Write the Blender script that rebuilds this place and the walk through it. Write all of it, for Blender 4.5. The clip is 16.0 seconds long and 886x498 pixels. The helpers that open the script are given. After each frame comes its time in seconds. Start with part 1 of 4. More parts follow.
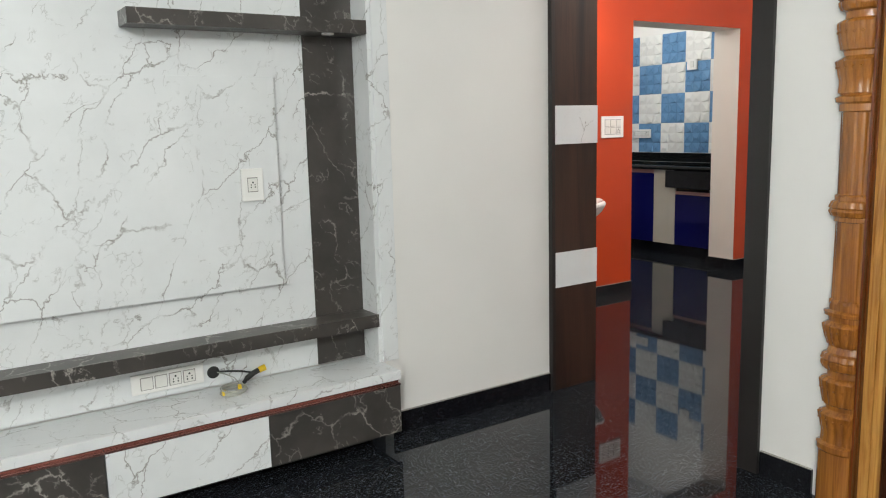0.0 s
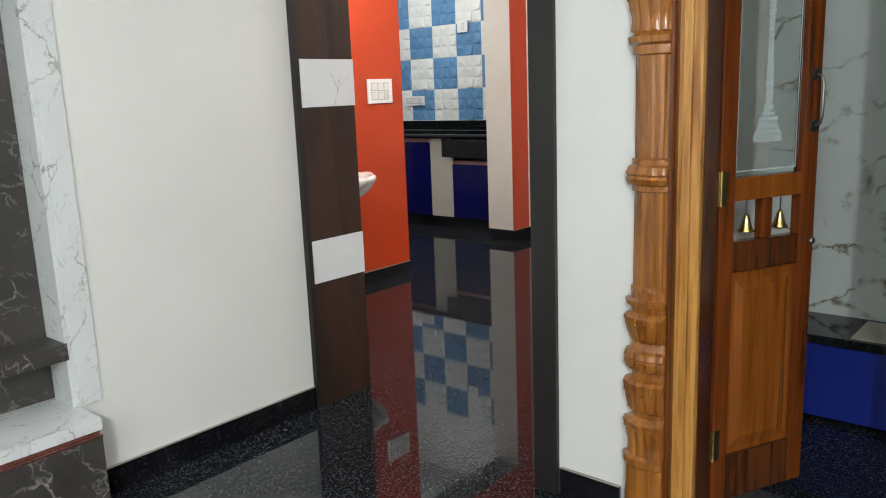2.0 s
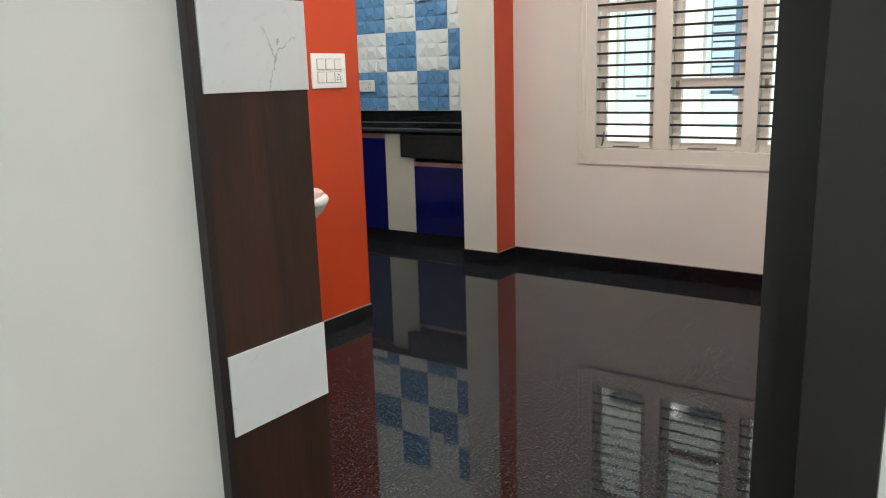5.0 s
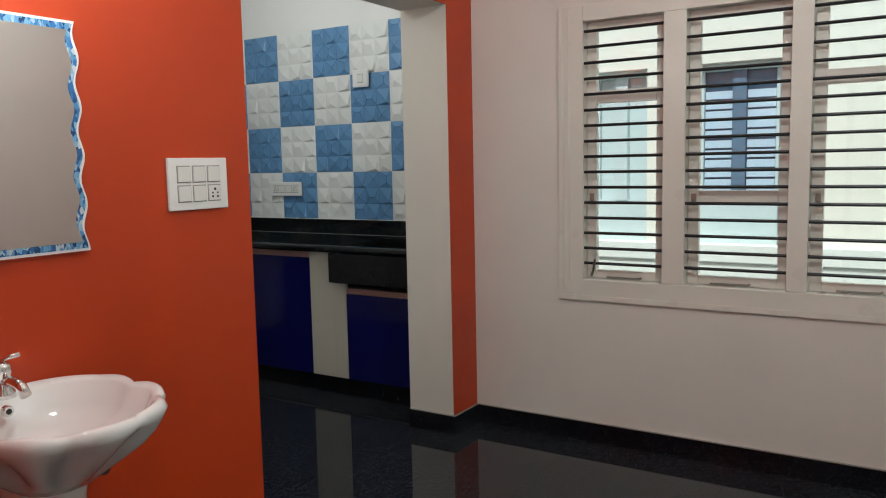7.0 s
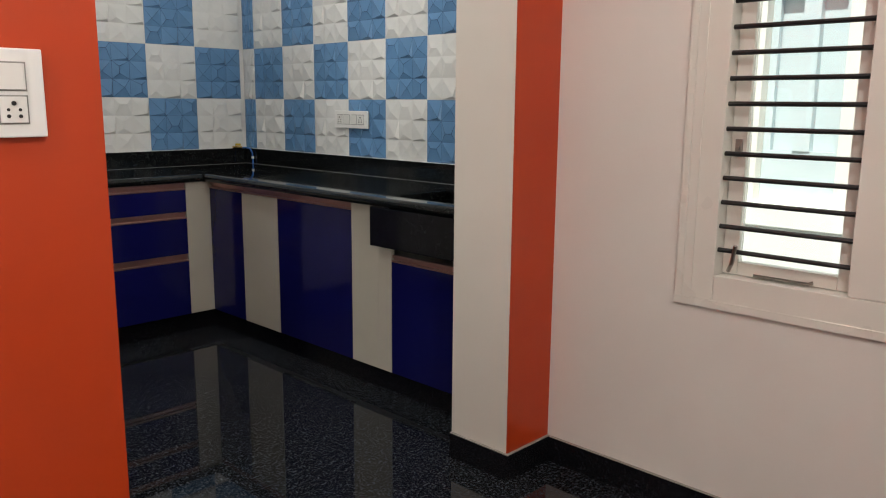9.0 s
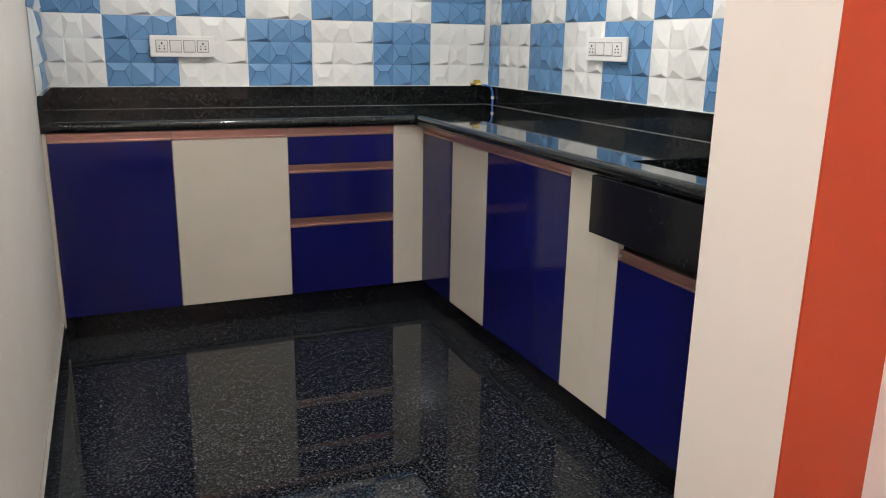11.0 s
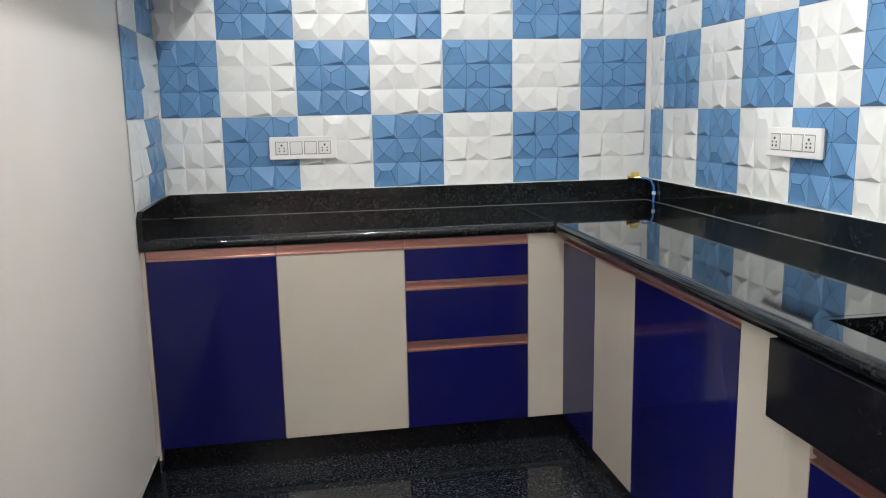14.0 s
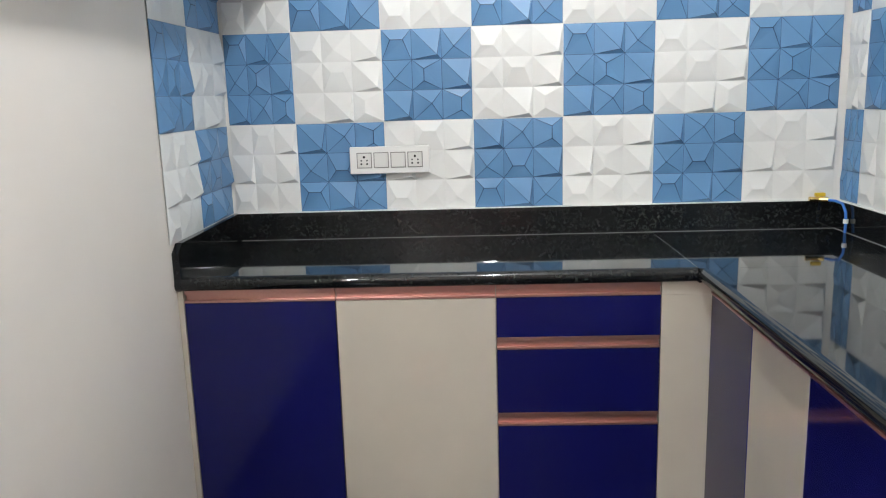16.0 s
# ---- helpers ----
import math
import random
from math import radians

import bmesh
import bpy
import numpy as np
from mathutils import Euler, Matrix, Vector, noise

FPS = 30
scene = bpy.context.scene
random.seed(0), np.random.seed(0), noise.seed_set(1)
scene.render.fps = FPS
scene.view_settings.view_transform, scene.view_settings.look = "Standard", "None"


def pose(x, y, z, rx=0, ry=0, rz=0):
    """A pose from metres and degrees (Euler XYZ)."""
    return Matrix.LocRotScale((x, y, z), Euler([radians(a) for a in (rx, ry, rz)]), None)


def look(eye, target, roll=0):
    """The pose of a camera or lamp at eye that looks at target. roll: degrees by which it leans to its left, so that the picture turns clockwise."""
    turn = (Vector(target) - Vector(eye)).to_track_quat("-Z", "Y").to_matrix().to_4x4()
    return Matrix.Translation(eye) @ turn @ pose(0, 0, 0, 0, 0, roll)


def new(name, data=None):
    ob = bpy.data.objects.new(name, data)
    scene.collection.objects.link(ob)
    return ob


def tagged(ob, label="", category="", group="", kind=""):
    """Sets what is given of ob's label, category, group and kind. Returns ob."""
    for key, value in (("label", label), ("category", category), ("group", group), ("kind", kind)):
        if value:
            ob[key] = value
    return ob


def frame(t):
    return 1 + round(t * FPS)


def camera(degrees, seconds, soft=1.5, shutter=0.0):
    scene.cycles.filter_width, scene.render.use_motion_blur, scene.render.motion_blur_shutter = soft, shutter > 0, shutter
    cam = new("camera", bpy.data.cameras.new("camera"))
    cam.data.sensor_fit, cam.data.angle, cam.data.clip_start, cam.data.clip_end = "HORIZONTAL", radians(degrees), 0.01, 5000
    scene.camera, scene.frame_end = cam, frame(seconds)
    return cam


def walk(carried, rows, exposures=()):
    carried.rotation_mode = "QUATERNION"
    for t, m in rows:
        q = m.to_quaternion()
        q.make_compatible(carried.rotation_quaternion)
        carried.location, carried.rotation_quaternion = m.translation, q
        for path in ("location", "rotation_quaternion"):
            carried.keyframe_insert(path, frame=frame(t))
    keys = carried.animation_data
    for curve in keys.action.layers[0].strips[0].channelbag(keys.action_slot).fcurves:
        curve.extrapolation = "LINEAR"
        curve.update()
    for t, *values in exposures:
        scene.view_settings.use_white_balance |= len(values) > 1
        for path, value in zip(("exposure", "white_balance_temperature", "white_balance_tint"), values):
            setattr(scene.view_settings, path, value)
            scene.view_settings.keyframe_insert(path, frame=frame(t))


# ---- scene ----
cam = camera(59.2, 16.0, 1.1)
PATH = [
    (0, (1.097, 0.644, 1.29), (2.19, 2.289, 0.979), -1.5),
    (0.5, (1.277, 0.729, 1.288), (2.422, 2.345, 1.009), -1.2),
    (1, (1.427, 0.895, 1.255), (2.674, 2.431, 0.964), -1.3),
    (1.5, (1.592, 1.104, 1.246), (2.967, 2.516, 0.906), -1.9),
    (2, (1.648, 1.066, 1.228), (3.131, 2.348, 0.835), -2.2),
    (2.5, (1.683, 1.036, 1.229), (3.207, 2.266, 0.824), -1.8),
    (3, (1.694, 1.078, 1.223), (3.213, 2.321, 0.84), -1.1),
    (3.2, (1.727, 1.153, 1.221), (3.243, 2.405, 0.853), -0.9),
    (5.3, (2.849, 2.333, 1.21), (4.474, 3.399, 0.74), -2.1),
    (5.5, (3.0, 2.411, 1.214), (4.676, 3.378, 0.709), -2.2),
    (6, (3.29, 2.602, 1.195), (5.084, 3.289, 0.637), -2.3),
    (6.5, (3.444, 2.781, 1.244), (5.248, 3.494, 0.757), -2.9),
    (7, (3.717, 2.864, 1.294), (5.403, 3.918, 1.079), -1.2),
    (7.5, (4.035, 2.98, 1.292), (5.677, 4.091, 1.032), -0.6),
    (8, (4.303, 3.055, 1.274), (5.932, 4.176, 0.976), -0.8),
    (8.5, (4.633, 3.098, 1.268), (6.167, 4.342, 0.954), -0.4),
    (9, (4.926, 3.224, 1.239), (6.338, 4.594, 0.874), 0.5),
    (9.4, (5.151, 3.382, 1.254), (6.419, 4.861, 0.801), 1.6),
    (9.5, (5.204, 3.419, 1.254), (6.423, 4.931, 0.774), 0.6),
    (9.7, (5.304, 3.469, 1.238), (6.438, 5.033, 0.721), 0.5),
    (11.8, (5.981, 4.127, 1.159), (6.573, 5.986, 0.717), -0.1),
    (12, (6.007, 4.179, 1.178), (6.560, 6.056, 0.770), -0.5),
    (12.5, (5.967, 4.277, 1.266), (6.482, 6.181, 0.929), -0.6),
    (13, (6.002, 4.317, 1.309), (6.470, 6.237, 1.003), -0.5),
    (13.5, (6.064, 4.301, 1.286), (6.475, 6.231, 0.96), -0.8),
    (14, (6.135, 4.33, 1.273), (6.471, 6.27, 0.923), -1.1),
    (14.5, (6.225, 4.511, 1.274), (6.483, 6.462, 0.915), -1.2),
    (15, (6.287, 4.667, 1.309), (6.45, 6.625, 0.935), -0.9),
    (15.5, (6.373, 4.766, 1.317), (6.407, 6.728, 0.93), -1.0),
    (16, (6.417, 4.95, 1.345), (6.332, 6.91, 0.957), -1.7),
]
walk(cam, [(t, look(eye, target, roll)) for t, eye, target, roll in PATH],
     [(0, 0.46, 6350, 8), (1.0, 0.36, 6250, 7), (2.0, 0.58, 6150, 6), (3.2, 0.66, 6050, 6), (5.5, 0.44, 6200, 2), (6.0, 0.8, 6100, 3), (6.5, 0.55, 6100, 3),
      (6.8, -0.1, 6100, 3), (7.4, -0.25, 6050, 4), (8.2, -0.06, 6450, 8), (9, 0.26, 6500, 9), (9.7, 0.38, 6500, 10), (11.6, 1.39, 6250, 10), (12.0, 1.36, 6050, 9),
      (12.5, 1.20, 6000, 9), (13, 1.18, 6050, 9), (14.5, 1.36, 6150, 9), (16, 1.41, 6150, 9)])

# ---- light and exposure ----
world = bpy.data.worlds.new("world")
scene.world = world
world.use_nodes = True
wn = world.node_tree
sky = wn.nodes.new("ShaderNodeTexSky")
sky.sky_type, sky.sun_disc = "NISHITA", False
sky.sun_elevation, sky.sun_rotation = radians(56), radians(255)
wn.links.new(sky.outputs[0], wn.nodes["Background"].inputs[0])
wn.nodes["Background"].inputs[1].default_value = 0.15

sun = new("sun", bpy.data.lights.new("sun", "SUN"))
sun.data.energy, sun.data.angle, sun.data.color = 5.0, radians(0.5), (1, 0.95, 0.88)
sun.matrix_world = look((5, 3, 8), (5 + 0.54, 3 + 0.145, 8 - 0.83))

CEIL = 2.85


def lamp(name, at, watts, size, colour=(1, 0.96, 0.9)):
    ob = new(name, bpy.data.lights.new(name, "POINT"))
    ob.data.energy, ob.data.shadow_soft_size, ob.data.color = watts, size, colour
    ob.location = at
    return ob


# the last entry is an added fill for the shrine room, no known source
LAMPS = [((-0.35, -0.95, 2.62), 222, (0.965, 0.98, 0.955)), ((0.5, 0.9, 2.62), 36, (0.965, 0.98, 0.955)), ((4.74, 4.46, 1.96), 13, (1, 0.97, 0.92)),
         ((5.35, 2.95, 2.62), 45, (1, 0.985, 0.95)), ((6.5, 6.05, 2.55), 24.0, (1, 0.99, 0.97)), ((4.15, 0.6, 2.6), 0.5, (1, 0.99, 0.97))]
for at, watts, tone in LAMPS:
    lamp("bulb", at, watts, 0.05, tone)


# ---- materials ----
def material(name, colour=(0.8, 0.8, 0.8), rough=0.5, metal=0.0, **more):
    m = bpy.data.materials.new(name)
    m.use_nodes = True
    b = m.node_tree.nodes["Principled BSDF"]
    b.inputs["Base Color"].default_value = (*colour, 1)
    b.inputs["Roughness"].default_value = rough
    b.inputs["Metallic"].default_value = metal
    for k, v in more.items():
        b.inputs[k.replace("_", " ")].default_value = v
    return m


class Web:
    """Short names for a material's nodes."""

    def __init__(self, m):
        self.t = m.node_tree
        self.b = self.t.nodes["Principled BSDF"]

    def n(self, kind, **props):
        node = self.t.nodes.new("ShaderNode" + kind)
        for k, v in props.items():
            node.inputs[k.replace("_", " ")].default_value = v
        return node

    def l(self, a, b):
        self.t.links.new(a, b)

    def place(self, scale=(1, 1, 1), turn=(0, 0, 0), random_shift=0.0):
        g = self.n("NewGeometry")
        m = self.n("Mapping")
        m.inputs["Scale"].default_value = scale
        m.inputs["Rotation"].default_value = [radians(a) for a in turn]
        self.l(g.outputs["Position"], m.inputs["Vector"])
        if random_shift:
            info = self.n("ObjectInfo")
            mul = self.n("Math")
            mul.operation = "MULTIPLY"
            mul.inputs[1].default_value = random_shift
            self.l(info.outputs["Random"], mul.inputs[0])
            self.l(mul.outputs[0], m.inputs["Location"])
        return m.outputs[0]

    def noise(self, where, scale, detail=4.0, rough=0.55, distort=0.0):
        node = self.n("TexNoise", Scale=scale, Detail=detail, Roughness=rough, Distortion=distort)
        self.l(where, node.inputs["Vector"])
        return node.outputs["Fac"]

    def ramp(self, fac, *stops):
        node = self.n("ValToRGB")
        e = node.color_ramp.elements
        while len(e) < len(stops):
            e.new(0.5)
        for s, (p, c) in zip(e, stops):
            s.position = p
            s.color = (*c, 1) if len(c) == 3 else c
        self.l(fac, node.inputs[0])
        return node.outputs[0]

    def grey(self, fac, *stops):
        return self.ramp(fac, *[(p, (v, v, v)) for p, v in stops])

    def mix(self, fac, a, b, how="MIX"):
        node = self.n("MixRGB")
        node.blend_type = how
        for i, v in enumerate((fac, a, b)):
            if isinstance(v, (int, float)):
                node.inputs[i].default_value = v
            elif isinstance(v, tuple):
                node.inputs[i].default_value = (*v, 1)
            else:
                self.l(v, node.inputs[i])
        return node.outputs[0]

    def bump(self, height, strength=0.2, distance=0.01):
        node = self.n("Bump", Strength=strength, Distance=distance)
        self.l(height, node.inputs["Height"])
        self.l(node.outputs[0], self.b.inputs["Normal"])

    def colour(self, c):
        self.l(c, self.b.inputs["Base Color"])

    def rough(self, c):
        self.l(c, self.b.inputs["Roughness"])


def paint(name, colour, rough=0.5, depth=0.06):
    m = material(name, colour, rough)
    w = Web(m)
    p = w.place()
    big = w.noise(p, 1.3, 3)
    low = tuple(c * (1 - depth) for c in colour)
    w.colour(w.ramp(big, (0.35, low), (0.65, colour)))
    w.rough(w.grey(w.noise(p, 4, 3), (0.3, rough - 0.06), (0.7, rough + 0.08)))
    w.bump(w.noise(p, 160, 3), 0.08, 0.002)
    return m


def veined(name, base, vein, dark, width, cover, turn, scale, rough=0.3, ticks=0.0, long=0.3):
    """Printed marble: thin cracked veins that run along one slanted direction and fade out, with short ticks beside them."""
    m = material(name, base, rough)
    w = Web(m)
    at = w.place()
    bend = w.n("TexNoise", Scale=5.5, Detail=6.0, Roughness=0.62)
    w.l(at, bend.inputs["Vector"])
    shift = w.n("VectorMath")
    shift.operation = "MULTIPLY_ADD"
    w.l(bend.outputs["Color"], shift.inputs[0])
    shift.inputs[1].default_value = (0.16, 0.16, 0.16)
    w.l(at, shift.inputs[2])

    def cracks(size, stretch, thin, more):
        slant = w.n("Mapping")
        slant.inputs["Rotation"].default_value = [radians(v) for v in turn]
        w.l(shift.outputs[0], slant.inputs["Vector"])
        draw = w.n("Mapping")
        draw.inputs["Scale"].default_value = (size, size, size * stretch)
        draw.inputs["Location"].default_value = (more, 0.3 * more, 0)
        w.l(slant.outputs[0], draw.inputs["Vector"])
        cell = w.n("TexVoronoi", Scale=1.0)
        cell.feature = "DISTANCE_TO_EDGE"
        w.l(draw.outputs[0], cell.inputs["Vector"])
        return w.grey(cell.outputs["Distance"], (0.0, 1), (thin, 0))

    cloud = w.noise(at, 5, 5, 0.6)
    ground = w.ramp(cloud, (0.3, dark), (0.7, base))
    fade = w.grey(w.noise(at, 6, 4, 0.6), (cover, 0), (cover + 0.14, 1))
    fac = w.mix(1.0, cracks(scale, long, width, 0.0), fade, "MULTIPLY")
    if ticks:
        some = w.grey(w.noise(at, 13, 3, 0.6), (0.54, 0), (0.60, ticks))
        fac = w.mix(1.0, fac, w.mix(1.0, cracks(scale * 4.0, 0.55, width * 2.6, 3.7), some, "MULTIPLY"), "ADD")
    w.colour(w.mix(fac, ground, vein))
    w.bump(w.noise(at, 220, 2), 0.03, 0.001)
    return m


def granite(name, rough, base, fleck, amount):
    m = material(name, base, rough)
    w = Web(m)
    p = w.place()
    fine = w.noise(p, 110, 3, 0.7)
    coarse = w.noise(p, 22, 5, 0.7, 0.6)
    cloud = w.noise(p, 1.7, 3)
    f1 = w.grey(fine, (0.54, 0), (0.61, 1))
    f2 = w.grey(coarse, (0.42, 0.12), (0.62, 1))
    fac = w.mix(1.0, f1, f2, "MULTIPLY")
    fac = w.mix(1.0, fac, w.grey(cloud, (0.3, amount * 0.6), (0.7, amount)), "MULTIPLY")
    w.colour(w.mix(fac, base, fleck))
    w.rough(w.grey(w.noise(p, 3, 4), (0.3, rough), (0.75, rough + 0.008)))
    w.b.inputs["Specular IOR Level"].default_value = 0.42
    return m


def floor_stone(name):
    """Polished black granite with a dense blue-grey crystal fleck and a slightly uneven polish."""
    m = material(name, (0.008, 0.009, 0.011), 0.03, Specular_IOR_Level=0.29)
    w = Web(m)
    p = w.place()
    fine = w.grey(w.noise(p, 120, 3, 0.7), (0.49, 0), (0.68, 1))
    patch = w.grey(w.noise(p, 38, 4, 0.65), (0.34, 0.15), (0.66, 1))
    cloud = w.grey(w.noise(p, 1.9, 3), (0.3, 0.6), (0.7, 1.0))
    fac = w.mix(1.0, w.mix(1.0, fine, patch, "MULTIPLY"), cloud, "MULTIPLY")
    tint = w.ramp(w.noise(p, 55, 2), (0.40, (0.125, 0.125, 0.135)), (0.60, (0.13, 0.155, 0.195)))
    w.colour(w.mix(fac, (0.007, 0.008, 0.010), tint))
    w.rough(w.grey(w.noise(p, 3, 4), (0.3, 0.024), (0.75, 0.045)))
    w.bump(w.noise(p, 5.5, 2), 0.02, 0.002)
    return m


def timber(name, dark, light, rough, grain=1.0, coat=0.0, turn=(0, 0, 0), shift=0.0):
    m = material(name, light, rough, Coat_Weight=coat, Coat_Roughness=0.12)
    w = Web(m)
    p = w.place((14 * grain, 14 * grain, 0.9 * grain), turn, shift)
    rings = w.noise(p, 1.6, 5, 0.55, 1.2)
    fine = w.noise(w.place((90, 90, 2.2), turn, shift), 2.2, 4, 0.6)
    c = w.ramp(rings, (0.32, dark), (0.5, tuple((a + 2 * b) / 3 for a, b in zip(dark, light))), (0.68, light))
    c = w.mix(w.grey(fine, (0.4, 0.0), (0.62, 0.26)), c, tuple(v * 0.6 for v in dark))
    w.colour(c)
    w.bump(fine, 0.1, 0.002)
    return m


def gloss(name, colour, rough, coat=0.0, shine=0.5):
    m = material(name, colour, rough, Coat_Weight=coat, Coat_Roughness=0.05, Specular_IOR_Level=shine)
    w = Web(m)
    p = w.place()
    w.colour(w.ramp(w.noise(p, 2.3, 4), (0.3, tuple(c * 0.9 for c in colour)), (0.7, colour)))
    w.rough(w.grey(w.noise(p, 7, 4), (0.3, rough), (0.75, rough + 0.012)))
    return m


M = {
    "wall": paint("wall_paint", (0.79, 0.775, 0.745)),
    "cream_wall": paint("cream_paint", (0.76, 0.705, 0.635)),
    "dining": paint("dining_paint", (0.79, 0.752, 0.70)),
    "orange": paint("orange_paint", (0.48, 0.045, 0.006), 0.42, 0.05),
    "ceiling": paint("ceiling_paint", (0.82, 0.81, 0.79)),
    "marble": veined("marble_laminate", (0.73, 0.745, 0.745), (0.26, 0.25, 0.23), (0.67, 0.685, 0.685), 0.019, 0.43, (0, -33, 0), 7.0, 0.28, 0.45, 0.36),
    "inlay": veined("plain_marble_laminate", (0.75, 0.76, 0.765), (0.36, 0.35, 0.34), (0.70, 0.71, 0.715), 0.012, 0.50, (0, -33, 0), 6.0, 0.28, 0.18, 0.36),
    "slate": veined("dark_marble_laminate", (0.064, 0.056, 0.050), (0.34, 0.32, 0.29), (0.034, 0.030, 0.027), 0.022, 0.45, (0, 35, 0), 6.0, 0.32, 0.45, 0.6),
    "shrine_marble": veined("shrine_marble", (0.50, 0.53, 0.51), (0.13, 0.10, 0.06), (0.45, 0.48, 0.46), 0.030, 0.43, (-72, 0, 0), 4.2, 0.08, 0.0, 0.28),
    "floor": floor_stone("floor_granite"),
    "granite": granite("counter_granite", 0.04, (0.006, 0.007, 0.008), (0.09, 0.10, 0.085), 0.42),
    "skirt": granite("skirting_granite", 0.10, (0.006, 0.006, 0.008), (0.07, 0.08, 0.09), 0.25),
    "walnut": timber("walnut_laminate", (0.008, 0.005, 0.004), (0.056, 0.024, 0.014), 0.36, 0.32),
    "wenge": gloss("dark_trim", (0.016, 0.013, 0.012), 0.45),
    "teak": timber("polished_teak", (0.15, 0.042, 0.006), (0.40, 0.15, 0.022), 0.2, 1.0, 0.5),
    "teak_light": timber("light_teak", (0.33, 0.125, 0.02), (0.64, 0.34, 0.085), 0.22, 1.2, 0.5),
    "teak_red": timber("stained_teak", (0.070, 0.016, 0.004), (0.175, 0.042, 0.008), 0.22, 0.8, 0.5, (0, 0, 20)),
    "teak_mid": timber("orange_teak", (0.13, 0.034, 0.005), (0.25, 0.078, 0.012), 0.2, 0.7, 0.5),
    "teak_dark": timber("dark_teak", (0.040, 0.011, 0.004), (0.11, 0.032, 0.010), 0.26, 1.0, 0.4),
    "blue": gloss("blue_laminate", (0.006, 0.007, 0.080), 0.085, 0.0, 0.36),
    "shrine_blue": gloss("shrine_blue_laminate", (0.014, 0.026, 0.22), 0.2, 0.3),
    "cream": gloss("cream_laminate", (0.52, 0.475, 0.40), 0.14, 0.15),
    "copper": material("copper_profile", (0.50, 0.29, 0.26), 0.3, 0.9),
    "rose": material("rose_profile", (0.46, 0.23, 0.20), 0.24, 0.9),
    "tile_white": gloss("white_glazed_tile", (0.78, 0.78, 0.75), 0.36),
    "glaze_line": material("dark_blue_glaze", (0.020, 0.060, 0.14), 0.4),
    "tile_blue": gloss("blue_glazed_tile", (0.125, 0.275, 0.49), 0.36),
    "grout": paint("white_grout", (0.75, 0.75, 0.72), 0.7),
    "ceramic": material("white_ceramic", (0.80, 0.80, 0.78), 0.07, Coat_Weight=0.6),
    "chrome": material("chrome", (0.75, 0.75, 0.74), 0.08, 1.0),
    "steel": material("brushed_steel", (0.36, 0.34, 0.31), 0.34, 1.0),
    "brass": material("brass", (0.70, 0.50, 0.18), 0.25, 1.0),
    "iron": material("black_iron", (0.012, 0.012, 0.013), 0.4),
    "frame": paint("window_enamel", (0.78, 0.75, 0.68), 0.3),
    "plastic": material("white_plastic", (0.80, 0.79, 0.76), 0.28),
    "button": material("button_plastic", (0.76, 0.75, 0.71), 0.18),
    "gap": material("shadow_gap", (0.26, 0.25, 0.23), 0.6),
    "cement": material("grey_cement", (0.30, 0.28, 0.25), 0.8),
    "seal": material("old_sealant", (0.20, 0.20, 0.19), 0.6),
    "ink": material("dark_slot", (0.02, 0.02, 0.02), 0.6),
    "black": material("black_rubber", (0.015, 0.015, 0.015), 0.45),
    "yellow": material("yellow_plastic", (0.70, 0.48, 0.02), 0.4),
    "pipe_blue": material("blue_pipe", (0.03, 0.16, 0.55), 0.35),
    "cable": material("grey_cable", (0.33, 0.33, 0.29), 0.5),
    "mirror": material("mirror_silver", (0.86, 0.86, 0.85), 0.01, 1.0),
    "mosaic": None,
    "glass": None,
    "etch": material("etched_glass", (0.36, 0.41, 0.41), 0.6),
    "outside": paint("neighbour_plaster", (0.85, 0.83, 0.745), 0.8),
    "outside_white": paint("neighbour_white", (0.82, 0.84, 0.80), 0.8),
    "outside_grey": paint("neighbour_grey", (0.58, 0.68, 0.70), 0.7),
    "concrete": paint("pale_concrete", (0.62, 0.61, 0.56), 0.8),
    "outside_blue": gloss("neighbour_glass", (0.12, 0.20, 0.30), 0.15),
    "louvre": material("glass_louvre", (0.50, 0.64, 0.78), 0.15),
    "beige_stone": gloss("beige_stone", (0.42, 0.38, 0.31), 0.2),
}


def glass_material():
    m = material("clear_glass", (0.9, 0.95, 0.94), 0.0, Transmission_Weight=1.0, IOR=1.45)
    return m


def mosaic_material():
    """Blue mosaic border printed on the mirror's edge."""
    m = material("mosaic_border", (0.1, 0.3, 0.6), 0.12)
    w = Web(m)
    node = w.n("TexVoronoi", Scale=120.0)
    w.l(w.place((1, 1, 0.6)), node.inputs["Vector"])
    sep = w.n("SeparateColor")
    w.l(node.outputs["Color"], sep.inputs[0])
    w.colour(w.ramp(sep.outputs[0], (0.0, (0.02, 0.05, 0.12)), (0.4, (0.05, 0.20, 0.50)), (0.75, (0.20, 0.42, 0.62)), (1.0, (0.6, 0.68, 0.7))))
    return m


M["glass"] = glass_material()
M["mosaic"] = mosaic_material()


# ---- building blocks ----
def mesh_of(bm, name, mat, smooth=False):
    me = bpy.data.meshes.new(name)
    bmesh.ops.recalc_face_normals(bm, faces=bm.faces[:])
    bm.to_mesh(me)
    bm.free()
    me.materials.append(M[mat] if isinstance(mat, str) else mat)
    if smooth:
        for p in me.polygons:
            p.use_smooth = True
    return me


def part(name, bm, mat, parent=None, label="", smooth=False):
    """One mesh object under a thing or a part; its points are in the world's metres."""
    ob = new(name, mesh_of(bm, name, mat, smooth))
    if parent:
        ob.parent = parent
        ob.matrix_parent_inverse = base_of(parent).inverted()
    if label:
        ob["label"] = label
    return ob


